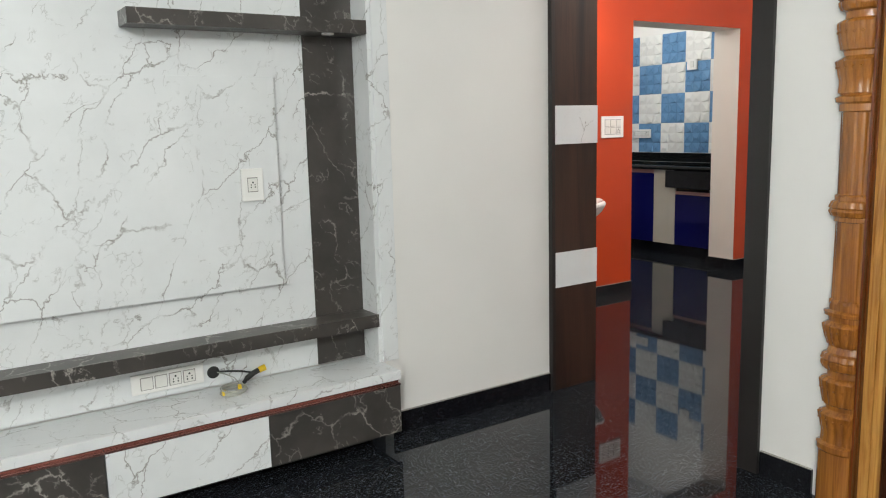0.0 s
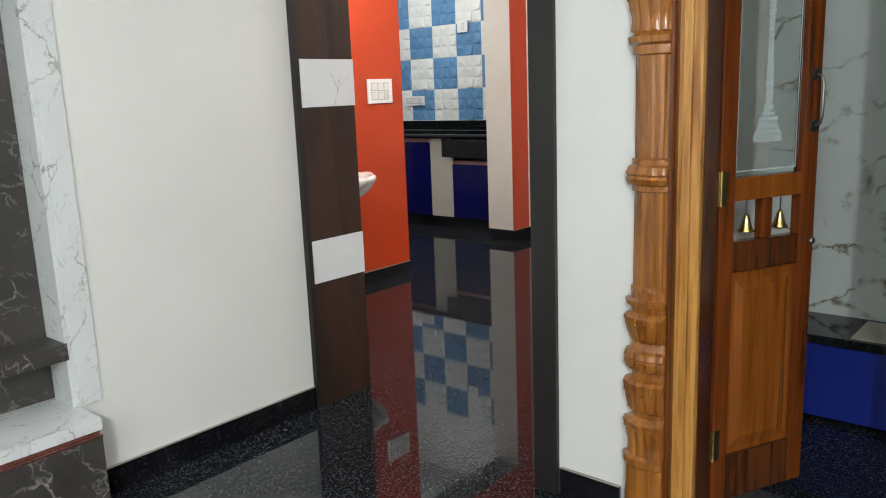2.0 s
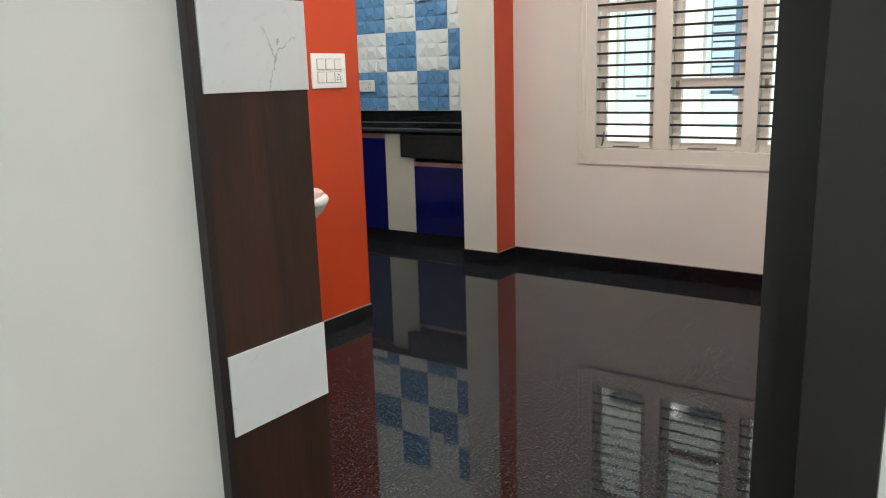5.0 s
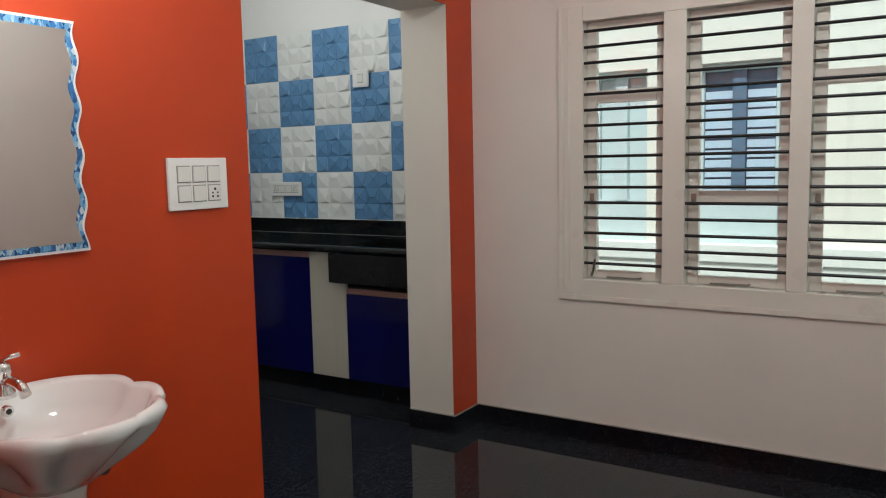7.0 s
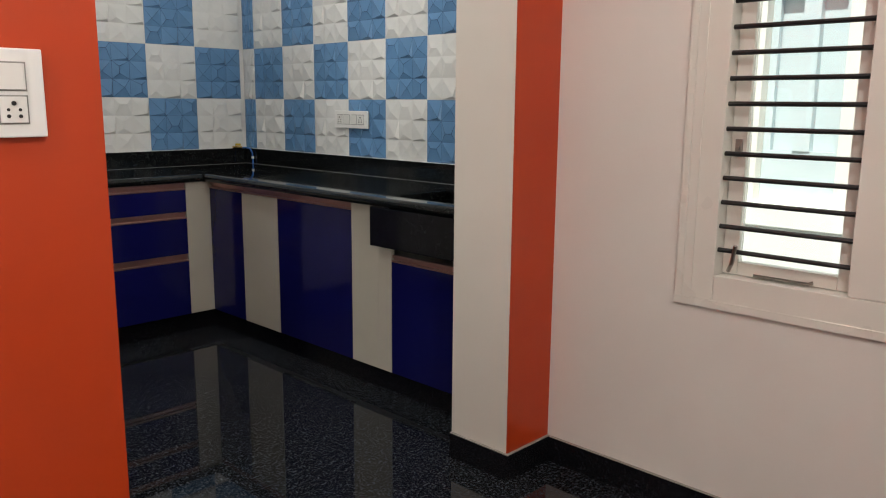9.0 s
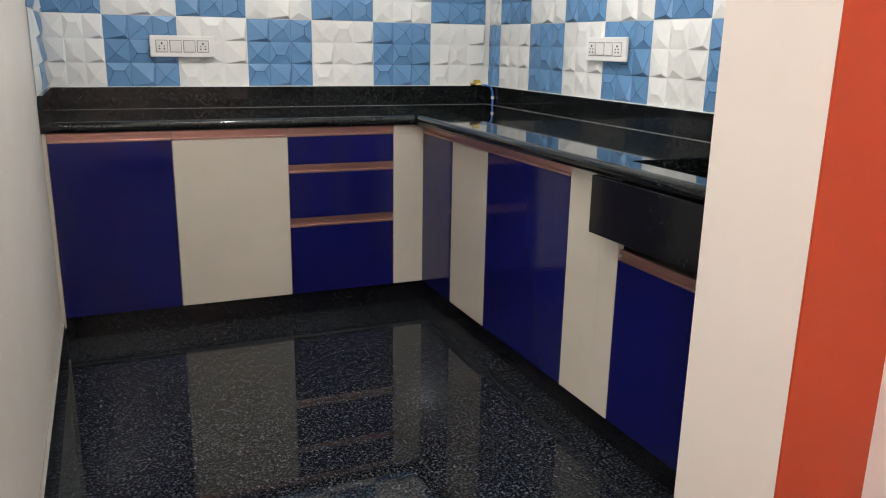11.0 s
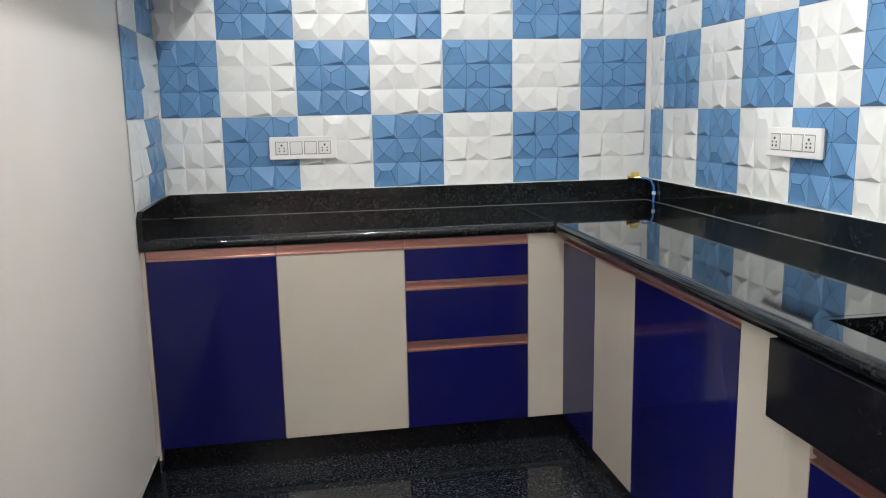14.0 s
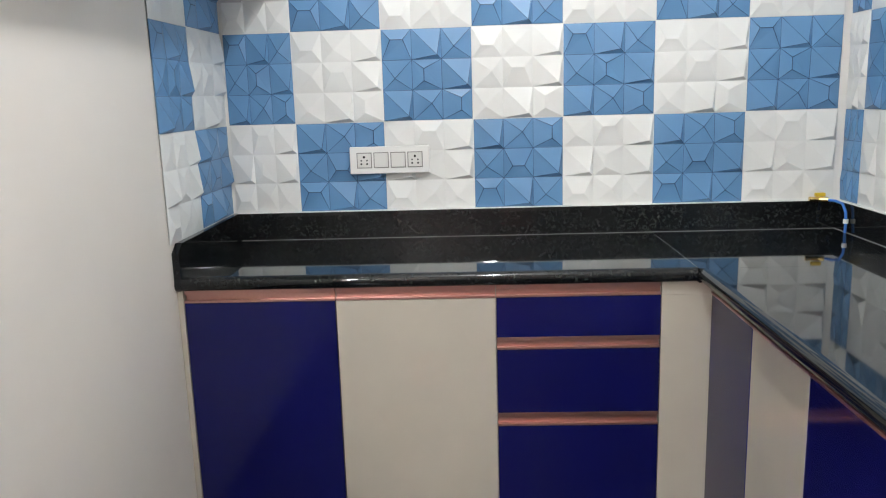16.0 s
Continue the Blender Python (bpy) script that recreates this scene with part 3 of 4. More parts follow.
# shrine door leaf, built from its hinge along +x and then swung
def door_leaf():
    W, Hd, t = 0.350, 2.08, 0.034
    ob = thing("shrine_door", (0, 0, 0), "half-open polished teak door leaf with an etched glass pane and brass bells", "door")
    part("stile", box((0, -t, 0.04), (0.052, 0, Hd), 0.002), "teak_red", ob)
    part("stile", box((W - 0.055, -t, 0.04), (W, 0, Hd), 0.002), "teak_red", ob)
    x0, x1 = 0.0525, W - 0.0555
    part("bottom_rail", box((x0, -t + 0.002, 0.04), (x1, -0.002, 0.175), 0.001), "teak_dark", ob)
    part("lock_rail", box((x0, -t + 0.001, 0.715), (x1, -0.001, 0.80), 0.004), "teak_dark", ob)
    part("glass_rail", box((x0, -t, 0.912), (x1, 0, 0.975), 0.002), "teak_mid", ob)
    part("top_rail", box((x0, -t, 1.96), (x1, 0, Hd), 0.002), "teak_red", ob)
    bm = bmesh.new()
    add_box(bm, (x0, -t + 0.012, 0.1755), (x1, -0.012, 0.7145))
    lo = [(x0 + 0.018, 0.195), (x1 - 0.018, 0.195), (x1 - 0.022, 0.69), (x0 + 0.022, 0.69)]
    hi = [(x0 + 0.045, 0.225), (x1 - 0.045, 0.225), (x1 - 0.045, 0.66), (x0 + 0.045, 0.66)]
    a = [bm.verts.new((x, -t + 0.0115, z)) for x, z in lo]
    b = [bm.verts.new((x, -t + 0.003, z)) for x, z in hi]
    for i in range(4):
        bm.faces.new((a[i], a[(i + 1) % 4], b[(i + 1) % 4], b[i]))
    bm.faces.new(b)
    bm.faces.new(a[::-1])
    part("raised_panel", bm, "teak_mid", ob, "raised teak panel")
    xm = (x0 + x1) / 2
    part("bell_divider", box((xm - 0.018, -t + 0.002, 0.8005), (xm + 0.018, -0.002, 0.9115), 0.004), "teak_red", ob)
    for s in (-1, 1):
        x = xm + s * 0.062
        bell = part("bell", turned((x, -t / 2, 0.822), [(0, 0.022), (0.004, 0.0215), (0.012, 0.016), (0.03, 0.011), (0.044, 0.007), (0.05, 0.003)], 16), "brass", ob, "small brass bell", True)
        part("bell_hook", tube([(x, -t / 2, 0.870), (x, -t / 2, 0.9125)], 0.0018, 6), "steel", bell)
    g = part("glass_pane", box((x0 + 0.004, -t / 2 - 0.002, 0.9755), (x1 - 0.004, -t / 2 + 0.002, 1.9595)), "glass", ob, "clear pane with an etched hanging lamp")
    # etched border and hanging lamp drawn on the pane
    y = -t / 2 - 0.0026
    e = boxes(((x0 + 0.012, y, 0.988), (x1 - 0.012, y + 0.0004, 0.992)), ((x0 + 0.012, y, 0.992), (x0 + 0.0155, y + 0.0004, 1.945)),
              ((x1 - 0.0155, y, 0.992), (x1 - 0.012, y + 0.0004, 1.945)))
    prof = [(1.065, 0.046), (1.07, 0.052), (1.085, 0.050), (1.10, 0.040), (1.118, 0.032), (1.122, 0.036), (1.132, 0.034), (1.135, 0.022), (1.145, 0.024), (1.15, 0.016),
            (1.165, 0.018), (1.17, 0.011), (1.19, 0.014), (1.22, 0.013), (1.36, 0.008), (1.40, 0.010), (1.41, 0.014), (1.42, 0.010), (1.44, 0.013), (1.46, 0.006), (1.70, 0.004)]
    for (za, wa), (zb, wb) in zip(prof, prof[1:]):
        q = [e.verts.new((xm - wa, y, za)), e.verts.new((xm + wa, y, za)), e.verts.new((xm + wb, y, zb - 0.0015)), e.verts.new((xm - wb, y, zb - 0.0015))]
        e.faces.new(q)
    part("etching", e, "etch", g, "frosted hanging lamp and border")
    h = part("handle", tube([(W - 0.02, -t, 1.24), (W - 0.02, -t - 0.018, 1.235), (W - 0.02, -t - 0.024, 1.21), (W - 0.02, -t - 0.024, 1.13), (W - 0.02, -t - 0.018, 1.105), (W - 0.02, -t, 1.10)], 0.0045), "steel", ob, "steel pull handle", True)
    for z in (1.24, 1.10):
        part("rose", turned((W - 0.02, -t - 0.004, z), [(0, 0.016), (0.0042, 0.018)], 16, "Y"), "black", h)
    part("latch_knob", turned((W - 0.012, -t - 0.012, 0.775), [(0, 0.008), (0.002, 0.010), (0.009, 0.010), (0.0122, 0.006)], 16, "Y"), "steel", ob, "small round steel knob")
    for z in (0.22, 0.95, 1.75):
        hg = boxes(((-0.0005, -t - 0.004, z - 0.045), (0.022, -t - 0.0005, z + 0.045)), ((-0.024, -t - 0.004, z - 0.045), (-0.0045, -t - 0.0005, z + 0.045)))
        add_turned(hg, (-0.002, -t - 0.005, z - 0.047), [(0, 0.0045), (0.094, 0.0045)], 10)
        part("hinge", hg, "brass", ob, "aged brass hinge")
    ob.matrix_basis = pose(3.694, 1.876, 0.0, 0, 0, math.degrees(math.atan2(1.714 - 1.866, 4.001 - 3.683)))
    return ob


door_leaf()

# shrine platform
cab = thing("shrine_cabinet", (4.68, 1.3, 0), "low glossy blue cabinet under a black granite slab", "cabinet")
part("carcass", box((4.56, 0.5, 0.02), (4.828, 2.098, 0.295)), "ink", cab)
ys = [2.096, 1.46, 0.98, 0.5]
for b, a in zip(ys, ys[1:]):
    part("door", box((4.54, a + 0.002, 0.02), (4.559, b - 0.002, 0.294), 0.0015), "shrine_blue", cab, "glossy blue laminate door")
tagged(part("granite_slab", box((4.525, 0.5, 0.2955), (4.828, 2.098, 0.328), 0.004), "granite"), "polished black granite slab on the blue cabinet", "worktop")
tagged(part("stone_tile", box((4.50 + 0.045, 1.50, 0.3285), (4.79, 1.70, 0.332), 0.001), "beige_stone"), "square beige stone tile on the black slab", "tile")

# ---- dining room ----
switch_plate("switch_board", "white six-module switch board on the orange wall", (5.345, YO - 0.0005, 1.252), 0, 0.224, 0.156, 3, 2, {(2, 1)}, 0.014, (0.057, 0.058))
switch_plate("switch_board", "white switch plate on the pale wall", (XW - 0.0005, 2.563, 1.232), -90, 0.147, 0.088, 2, 1, {(1, 0)}, 0.012, (0.045, 0.055))


def wavy_mirror():
    """Mirror with a wavy side, a pale bevelled rim and a blue mosaic border."""
    x1, x0, z0, z1 = 4.963, 4.44, 1.088, 1.680
    ob = thing("wall_mirror", ((x0 + x1) / 2, YO, z0), "wavy-edged mirror with a blue mosaic border on the orange wall", "mirror")

    def outline(inset):
        pts, n = [], 60
        for i in range(n + 1):
            s = i / n
            z = z0 + inset + (z1 - z0 - 2 * inset) * s
            pts.append((x1 - inset + 0.007 * math.cos(s * 2 * math.pi * 4.75) + 0.004 * s, z))
        for i in range(n + 1):
            s = 1 - i / n
            z = z0 + inset + (z1 - z0 - 2 * inset) * s
            pts.append((x0 + inset - 0.007 * math.cos(s * 2 * math.pi * 4.75) - 0.004 * s, z))
        return pts

    def slab(pts, y_front, y_back):
        bm = bmesh.new()
        f = [bm.verts.new((x, y_front, z)) for x, z in pts]
        k = [bm.verts.new((x, y_back, z)) for x, z in pts]
        bm.faces.new(f)
        bm.faces.new(k[::-1])
        for i in range(len(pts)):
            j = (i + 1) % len(pts)
            bm.faces.new((f[i], f[j], k[j], k[i]))
        return bm

    part("rim", slab(outline(0), YO - 0.014, YO - 0.0005), "plastic", ob, "pale bevelled rim")
    part("mosaic_border", slab(outline(0.007), YO - 0.0155, YO - 0.0141), "mosaic", ob, "blue mosaic border")
    part("mirror_glass", slab(outline(0.024), YO - 0.0170, YO - 0.0156), "mirror", ob)


wavy_mirror()


def wash_basin():
    """Pedestal basin with a scalloped, shell-like bowl."""
    cx, zr = 4.70, 0.755
    ob = thing("wash_basin", (cx, YO - 0.25, 0), "white ceramic pedestal wash basin with a scalloped rim", "wash basin")
    rows = [(1.00, 0.0, 0.000), (1.03, -0.012, 0), (1.0, -0.028, 0.1), (0.94, -0.050, 0.6), (0.84, -0.076, 1.0), (0.69, -0.106, 1.0), (0.50, -0.140, 0.6), (0.36, -0.165, 0)]
    inner = [(0.96, 0.004, 0), (0.89, -0.006, 0), (0.80, -0.045, 0), (0.64, -0.070, 0), (0.45, -0.092, 0), (0.15, -0.10, 0)]
    steps = 96
    A, BF, BB = 0.232, 0.250, 0.215   # half width, reach to the front, reach to the wall
    cy = YO - 0.215

    def ring(bm, k, dz, lobe):
        loop = []
        for i in range(steps):
            a = 2 * math.pi * i / steps
            s, c = math.sin(a), math.cos(a)
            sc = 1.03 - 0.075 * (1 - abs(math.sin(5 * a + 0.3)) ** 0.7) * max(0, min(1, 1 - 2 * s)) * min(1, k ** 3 * 1.2)
            sc -= lobe * 0.17 * abs(math.cos(5 * a + 0.3)) ** 2 * max(0, min(1, 1 - 2 * s))
            x = cx + A * k * sc * math.copysign(abs(c) ** 0.85, c)
            y = cy + (BB if s > 0 else BF) * k * sc * math.copysign(abs(s) ** 0.9, s)
            top = max(0, 1 + dz / 0.06)
            lift = top * (0.012 * max(0, s) + 0.012 * abs(c) + 0.008 * abs(math.sin(5 * a + 0.3)) * max(0, min(1, 1 - 2 * s)))
            loop.append(bm.verts.new((x, min(y, YO - 0.001), zr + dz + lift)))
        return loop

    bm = bmesh.new()
    loops = [ring(bm, *r) for r in reversed(rows)] + [ring(bm, *r) for r in inner]
    for a, b in zip(loops, loops[1:]):
        for i in range(steps):
            bm.faces.new((a[i], a[(i + 1) % steps], b[(i + 1) % steps], b[i]))
    bm.faces.new(loops[0])
    bm.faces.new(loops[-1])
    part("bowl", bm, "ceramic", ob, "", True)
    part("pedestal", turned((cx, cy + 0.03, 0), [(0, 0.115), (0.02, 0.115), (0.05, 0.10), (0.30, 0.085), (0.45, 0.085), (0.54, 0.09), (0.60, 0.10)], 32, "Z", 0.85), "ceramic", ob, "", True)
    part("overflow", turned((cx - 0.01, cy + 0.145, 0.735), [(-0.004, 0.012), (0, 0.014), (0.01, 0.014)], 16, "Y"), "chrome", ob)
    part("overflow_hole", turned((cx - 0.01, cy + 0.140, 0.735), [(0, 0.007), (0.002, 0.007)], 12, "Y"), "ink", ob)
    tap = part("tap", turned((cx - 0.02, YO - 0.075, zr + 0.018), [(0, 0.028), (0.012, 0.026), (0.02, 0.020), (0.055, 0.019), (0.06, 0.022), (0.078, 0.020), (0.084, 0.010)], 20), "chrome", ob, "chrome pillar tap", True)
    part("spout", tube([(cx - 0.02, YO - 0.085, zr + 0.055), (cx - 0.02, YO - 0.12, zr + 0.062), (cx - 0.02, YO - 0.15, zr + 0.056), (cx - 0.02, YO - 0.17, zr + 0.035)], 0.013, 12), "chrome", tap, "", True)
    part("lever", tube([(cx - 0.02, YO - 0.072, zr + 0.10), (cx - 0.01, YO - 0.085, zr + 0.112), (cx + 0.012, YO - 0.10, zr + 0.118)], 0.006, 8), "chrome", tap, "", True)
    v = part("angle_valve", tube([(cx + 0.22, YO - 0.001, 0.515), (cx + 0.22, YO - 0.05, 0.515)], 0.011, 12), "chrome", ob, "small chrome angle valve")
    part("valve_handle", turned((cx + 0.22, YO - 0.085, 0.515), [(0, 0.016), (0.01, 0.019), (0.03, 0.017), (0.036, 0.01)], 12, "Y"), "chrome", v)
    part("hose", tube([(cx + 0.22, YO - 0.04, 0.52), (cx + 0.17, YO - 0.045, 0.57), (cx + 0.12, YO - 0.08, 0.62), (cx + 0.06, YO - 0.12, 0.655)], 0.006, 8), "chrome", v)
    return ob


wash_basin()

lampm = material("bulb_glow", (1, 0.9, 0.8), 0.4)
lampm.node_tree.nodes["Principled BSDF"].inputs["Emission Color"].default_value = (1, 0.88, 0.72, 1)
lampm.node_tree.nodes["Principled BSDF"].inputs["Emission Strength"].default_value = 6.0


def bulb_holder(at, label):
    ob = thing("wall_lamp", at, label, "lamp")
    x, y, z = at
    part("holder", turned((x, y, z), [(0, 0.020), (0.012, 0.024), (0.035, 0.024), (0.05, 0.02)], 20), "plastic", ob)
    part("arm", tube([(x, y, z + 0.045), (x, y + 0.03, z + 0.07), (x, YO - 0.0005, z + 0.07)], 0.012, 10), "plastic", ob)
    return ob


# window with its frame, sashes and bars
win = tagged(thing("window_1", (XW, 3.55, WZ0), "cream enamelled three-light window with black horizontal bars", "window"), kind="structure")
FO = XW - 0.007
part("window_frame", boxes(((FO, WL - 0.105, WZ0), (XW + 0.08, WL, WZ1), ), ((FO, WR, WZ0), (XW + 0.08, WR + 0.075, WZ1)),
     ((FO, WR + 0.0755, WZ0), (XW + 0.08, WL - 0.1055, WZ0 + 0.085)), ((FO, WR + 0.0755, WZ1 - 0.07), (XW + 0.08, WL - 0.1055, WZ1)), bevel=0.003), "frame", win)
part("window_trim", boxes(((XW - 0.0105, WL - 0.012, WZ0 - 0.013), (XW - 0.0075, WL + 0.012, WZ1)), ((XW - 0.0105, WR - 0.012, WZ0 - 0.013), (XW - 0.0075, WR + 0.012, WZ1)),
     ((XW - 0.011, WR - 0.012, WZ0 - 0.013), (XW - 0.0075, WL + 0.012, WZ0 + 0.012)), bevel=0.002), "frame", win)
part("window_trim", boxes(((FO - 0.003, WL - 0.040, WZ0 + 0.03), (FO - 0.0002, WL - 0.032, WZ1)), ((FO - 0.003, WR + 0.03, WZ0 + 0.02), (FO - 0.0002, WR + 0.036, WZ1)), ), "frame", win)
lights = [(4.195, 3.838), (3.740, 3.340), (3.260, 2.875)]
for y0, y1 in ((3.742, 3.836), (3.262, 3.338)):
    part("mullion", box((FO, y0, WZ0 + 0.0855), (XW + 0.08, y1, WZ1 - 0.0705), 0.003), "frame", win)
rails = [1.58, 1.135, 1.60]
for i, (a, b) in enumerate(lights):
    s = part("sash", boxes(((XW + 0.045, b + 0.001, WZ0 + 0.087), (XW + 0.079, b + 0.04, WZ1 - 0.072)), ((XW + 0.045, a - 0.045, WZ0 + 0.087), (XW + 0.079, a - 0.001, WZ1 - 0.072)),
             ((XW + 0.045, b + 0.0405, WZ0 + 0.087), (XW + 0.079, a - 0.0455, WZ0 + 0.125)), ((XW + 0.045, b + 0.0405, WZ1 - 0.11), (XW + 0.079, a - 0.0455, WZ1 - 0.072)),
             ((XW + 0.045, b + 0.0405, rails[i] - 0.028), (XW + 0.079, a - 0.0455, rails[i] + 0.028)), bevel=0.002), "frame", win)
    for z0, z1 in ((WZ0 + 0.1255, rails[i] - 0.0285), (rails[i] + 0.0285, WZ1 - 0.1105)):
        g = part("pane", box((XW + 0.060, b + 0.041, z0), (XW + 0.064, a - 0.046, z1)), "glass", s)
        g.visible_shadow = False
    part("window_stay", tube([(XW + 0.03, a - 0.10, WZ0 + 0.095), (XW + 0.03, a - 0.25, WZ0 + 0.095), (XW + 0.035, a - 0.26, WZ0 + 0.10)], 0.005, 6), "steel", s, "worn steel casement stay")
    part("fastener", boxes(((XW + 0.038, a - 0.035, 1.10), (XW + 0.0449, a - 0.015, 1.15)), ((XW + 0.03, a - 0.03, 1.12), (XW + 0.0379, a - 0.02, 1.13)), bevel=0.002), "steel", s)
    z = 0.834
    while z < WZ1 - 0.08:
        part("bar", turned((XW + 0.012, b - 0.004, z), [(0, 0.0068), (a - b + 0.008, 0.0068)], 8, "Y"), "iron", win)
        z += 0.0689
part("stay_arm", tube([(XW + 0.02, 4.165, 0.775), (XW + 0.005, 4.150, 0.80), (XW - 0.012, 4.135, 0.855)], 0.006, 8), "steel", win, "steel casement lever")

# what is seen through the window
ground = structure("ground", box((8.05, -20, -0.5), (60, 30, -0.35)), "concrete", "pale paved strip between the houses", "ground")
nb = thing("neighbour_house", (9.4, 3.5, -0.35), "pale yellow house wall close outside the window", "house")
NX = 9.35
part("wall", boxes(((NX, -2, -0.35), (NX + 0.2, 3.72, 5)), ((NX, 4.28, -0.35), (NX + 0.2, 4.62, 5)), ((NX, 5.05, -0.35), (NX + 0.2, 9, 5)),
     ((NX, 3.72, -0.35), (NX + 0.2, 4.28, 0.70)), ((NX, 4.62, -0.35), (NX + 0.2, 5.05, 0.70)), ((NX, 3.72, 1.95), (NX + 0.2, 4.28, 5)), ((NX, 4.62, 1.95), (NX + 0.2, 5.05, 5))), "outside", nb)
part("band", box((NX - 0.05, -2, 0.58), (NX - 0.0005, 9, 0.70), 0.004), "outside_white", nb, "white plaster band")
part("lower_wall", box((NX - 0.03, -2, -0.35), (NX - 0.0005, 9, 0.579)), "outside_white", nb)
for y0, y1 in ((3.722, 4.278), (4.622, 5.048)):
    w = part("window", boxes(((NX + 0.08, y0, 0.70), (NX + 0.12, y0 + 0.04, 1.95)), ((NX + 0.08, y1 - 0.04, 0.70), (NX + 0.12, y1, 1.95)), ((NX + 0.08, y0 + 0.04, 0.70), (NX + 0.12, y1 - 0.04, 1.0)),
             ((NX + 0.08, y0 + 0.04, 1.9), (NX + 0.12, y1 - 0.04, 1.95))), "outside_grey", nb)
    part("pane", box((NX + 0.13, y0, 0.70), (NX + 0.14, y1, 1.95)), "outside_blue" if y0 < 4 else "outside_grey", w)
    mid = (y0 + y1) / 2
    part("centre_post", box((NX + 0.07, mid - 0.045, 1.0), (NX + 0.1285, mid + 0.045, 1.9)), "outside_blue" if y0 < 4 else "outside_grey", w)
    for i in range(11 if y0 < 4 else 0):
        for a, b in ((y0 + 0.045, mid - 0.05), (mid + 0.05, y1 - 0.045)):
            part("louvre", box((NX + 0.10, a, 1.03 + i * 0.068), (NX + 0.128, b, 1.083 + i * 0.068)), "louvre", w, "pale blue glass louvre")

# ---- kitchen ----
CT, CU = 0.860, 0.820           # counter top and underside
FY, FXR = 7.071, 7.066          # cabinet fronts
EY, EX = 7.050, 7.022           # counter edges


def cabinet(name, label, carcass):
    ob = thing(name, [(a + b) / 2 for a, b in zip(carcass[0][:2], carcass[1][:2])] + [0], label, "cabinet", "kitchen base cabinets")
    part("carcass", box(*carcass), "cream", ob)
    return ob


Z0 = 0.106
GAP = 0.0015


def back_profile(parent, x0, x1, z0, z1):
    part("handle_profile", boxes(((x0, FY + 0.0135, z0), (x1, FY + 0.018, z1)), ((x0, FY - 0.002, z0), (x1, FY + 0.013, z0 + 0.007)), ((x0, FY + 0.004, z1 - 0.012), (x1, FY + 0.013, z1)), bevel=0.001),
         "copper", parent, "copper coloured aluminium handle profile")


def side_profile(parent, y0, y1, z0, z1):
    part("handle_profile", boxes(((FXR + 0.0135, y0, z0), (FXR + 0.018, y1, z1)), ((FXR - 0.002, y0, z0), (FXR + 0.013, y1, z0 + 0.007)), ((FXR + 0.004, y0, z1 - 0.012), (FXR + 0.013, y1, z1)), bevel=0.001),
         "copper", parent, "copper coloured aluminium handle profile")


def back_cabinet(x0, x1, mat, label):
    ob = cabinet("base_cabinet", label, ((x0, FY + 0.019, Z0), (x1, KB - 0.002, CU - 0.001)))
    d = part("door", box((x0 + GAP, FY, Z0), (x1 - GAP, FY + 0.0185, 0.782), 0.0012), mat, ob)
    back_profile(d, x0 + GAP, x1 - GAP, 0.783, CU - 0.002)
    return ob


back_cabinet(5.582, 6.016, "blue", "base cabinet with a glossy dark blue door")
back_cabinet(6.016, 6.469, "cream", "base cabinet with a glossy cream door")
dr = cabinet("drawer_cabinet", "base cabinet with three dark blue drawers and copper handle profiles", ((6.469, FY + 0.019, Z0), (6.929, KB - 0.002, CU - 0.001)))
for z0, z1, p1 in ((0.106, 0.398, 0.438), (0.439, 0.629, 0.665), (0.666, 0.782, CU - 0.002)):
    d = part("drawer_front", box((6.469 + GAP, FY, z0), (6.929 - GAP, FY + 0.0185, z1), 0.0012), "blue", dr)
    back_profile(d, 6.469 + GAP, 6.929 - GAP, z1 + 0.001, p1)
fill = thing("corner_filler", (6.99, FY, Z0), "cream corner filler panel between the cabinet runs", "panel")
part("panel", box((6.930, FY + 0.002, Z0), (FXR + 0.017, FY + 0.0185, 0.782), 0.001), "cream", fill)
part("top_strip", box((6.930, FY + 0.002, 0.7822), (FXR + 0.017, FY + 0.0185, CU - 0.001), 0.0006), "cream", fill)
tagged(part("side_filler", box((KL + 0.001, FY - 0.004, Z0 - 0.04), (5.5815, FY + 0.3, CU - 0.002), 0.001), "cream"), "narrow cream end panel beside the wall", "panel")


def side_cabinet(y0, y1, doors, label):
    ob = cabinet("base_cabinet", label, ((FXR + 0.019, y0, Z0), (KR - 0.002, y1, 0.60)))
    for a, b, mat, top in doors:
        d = part("door", box((FXR, a + GAP, Z0), (FXR + 0.0185, b - GAP, top), 0.0012), mat, ob)
        if top < 0.80:
            side_profile(d, a + GAP, b - GAP, top + 0.001, (CU - 0.002) if top > 0.7 else top + 0.03)
    return ob


side_cabinet(6.749, 7.070, [(6.749, 7.069, "blue", 0.782)], "narrow corner base cabinet with a dark blue door")
side_cabinet(6.428, 6.748, [(6.428, 6.748, "cream", 0.782)], "base cabinet with a cream door")
side_cabinet(5.862, 6.427, [(5.862, 6.427, "blue", 0.782)], "base cabinet with a wide dark blue door")
sc = side_cabinet(KF + 0.003, 5.861, [(KF + 0.003, 5.600, "blue", 0.590)], "sink base cabinet with a dark blue door and cream filler")
part("filler", boxes(((FXR, 5.601, Z0), (FXR + 0.0185, 5.683, 0.657)), ((FXR, 5.6835, Z0), (FXR + 0.0185, 5.8595, CU - 0.001))), "cream", sc, "cream filler panel")
part("back_panel", box((7.40, KF + 0.003, 0.601), (KR - 0.002, 5.860, 0.64)), "cream", sc)
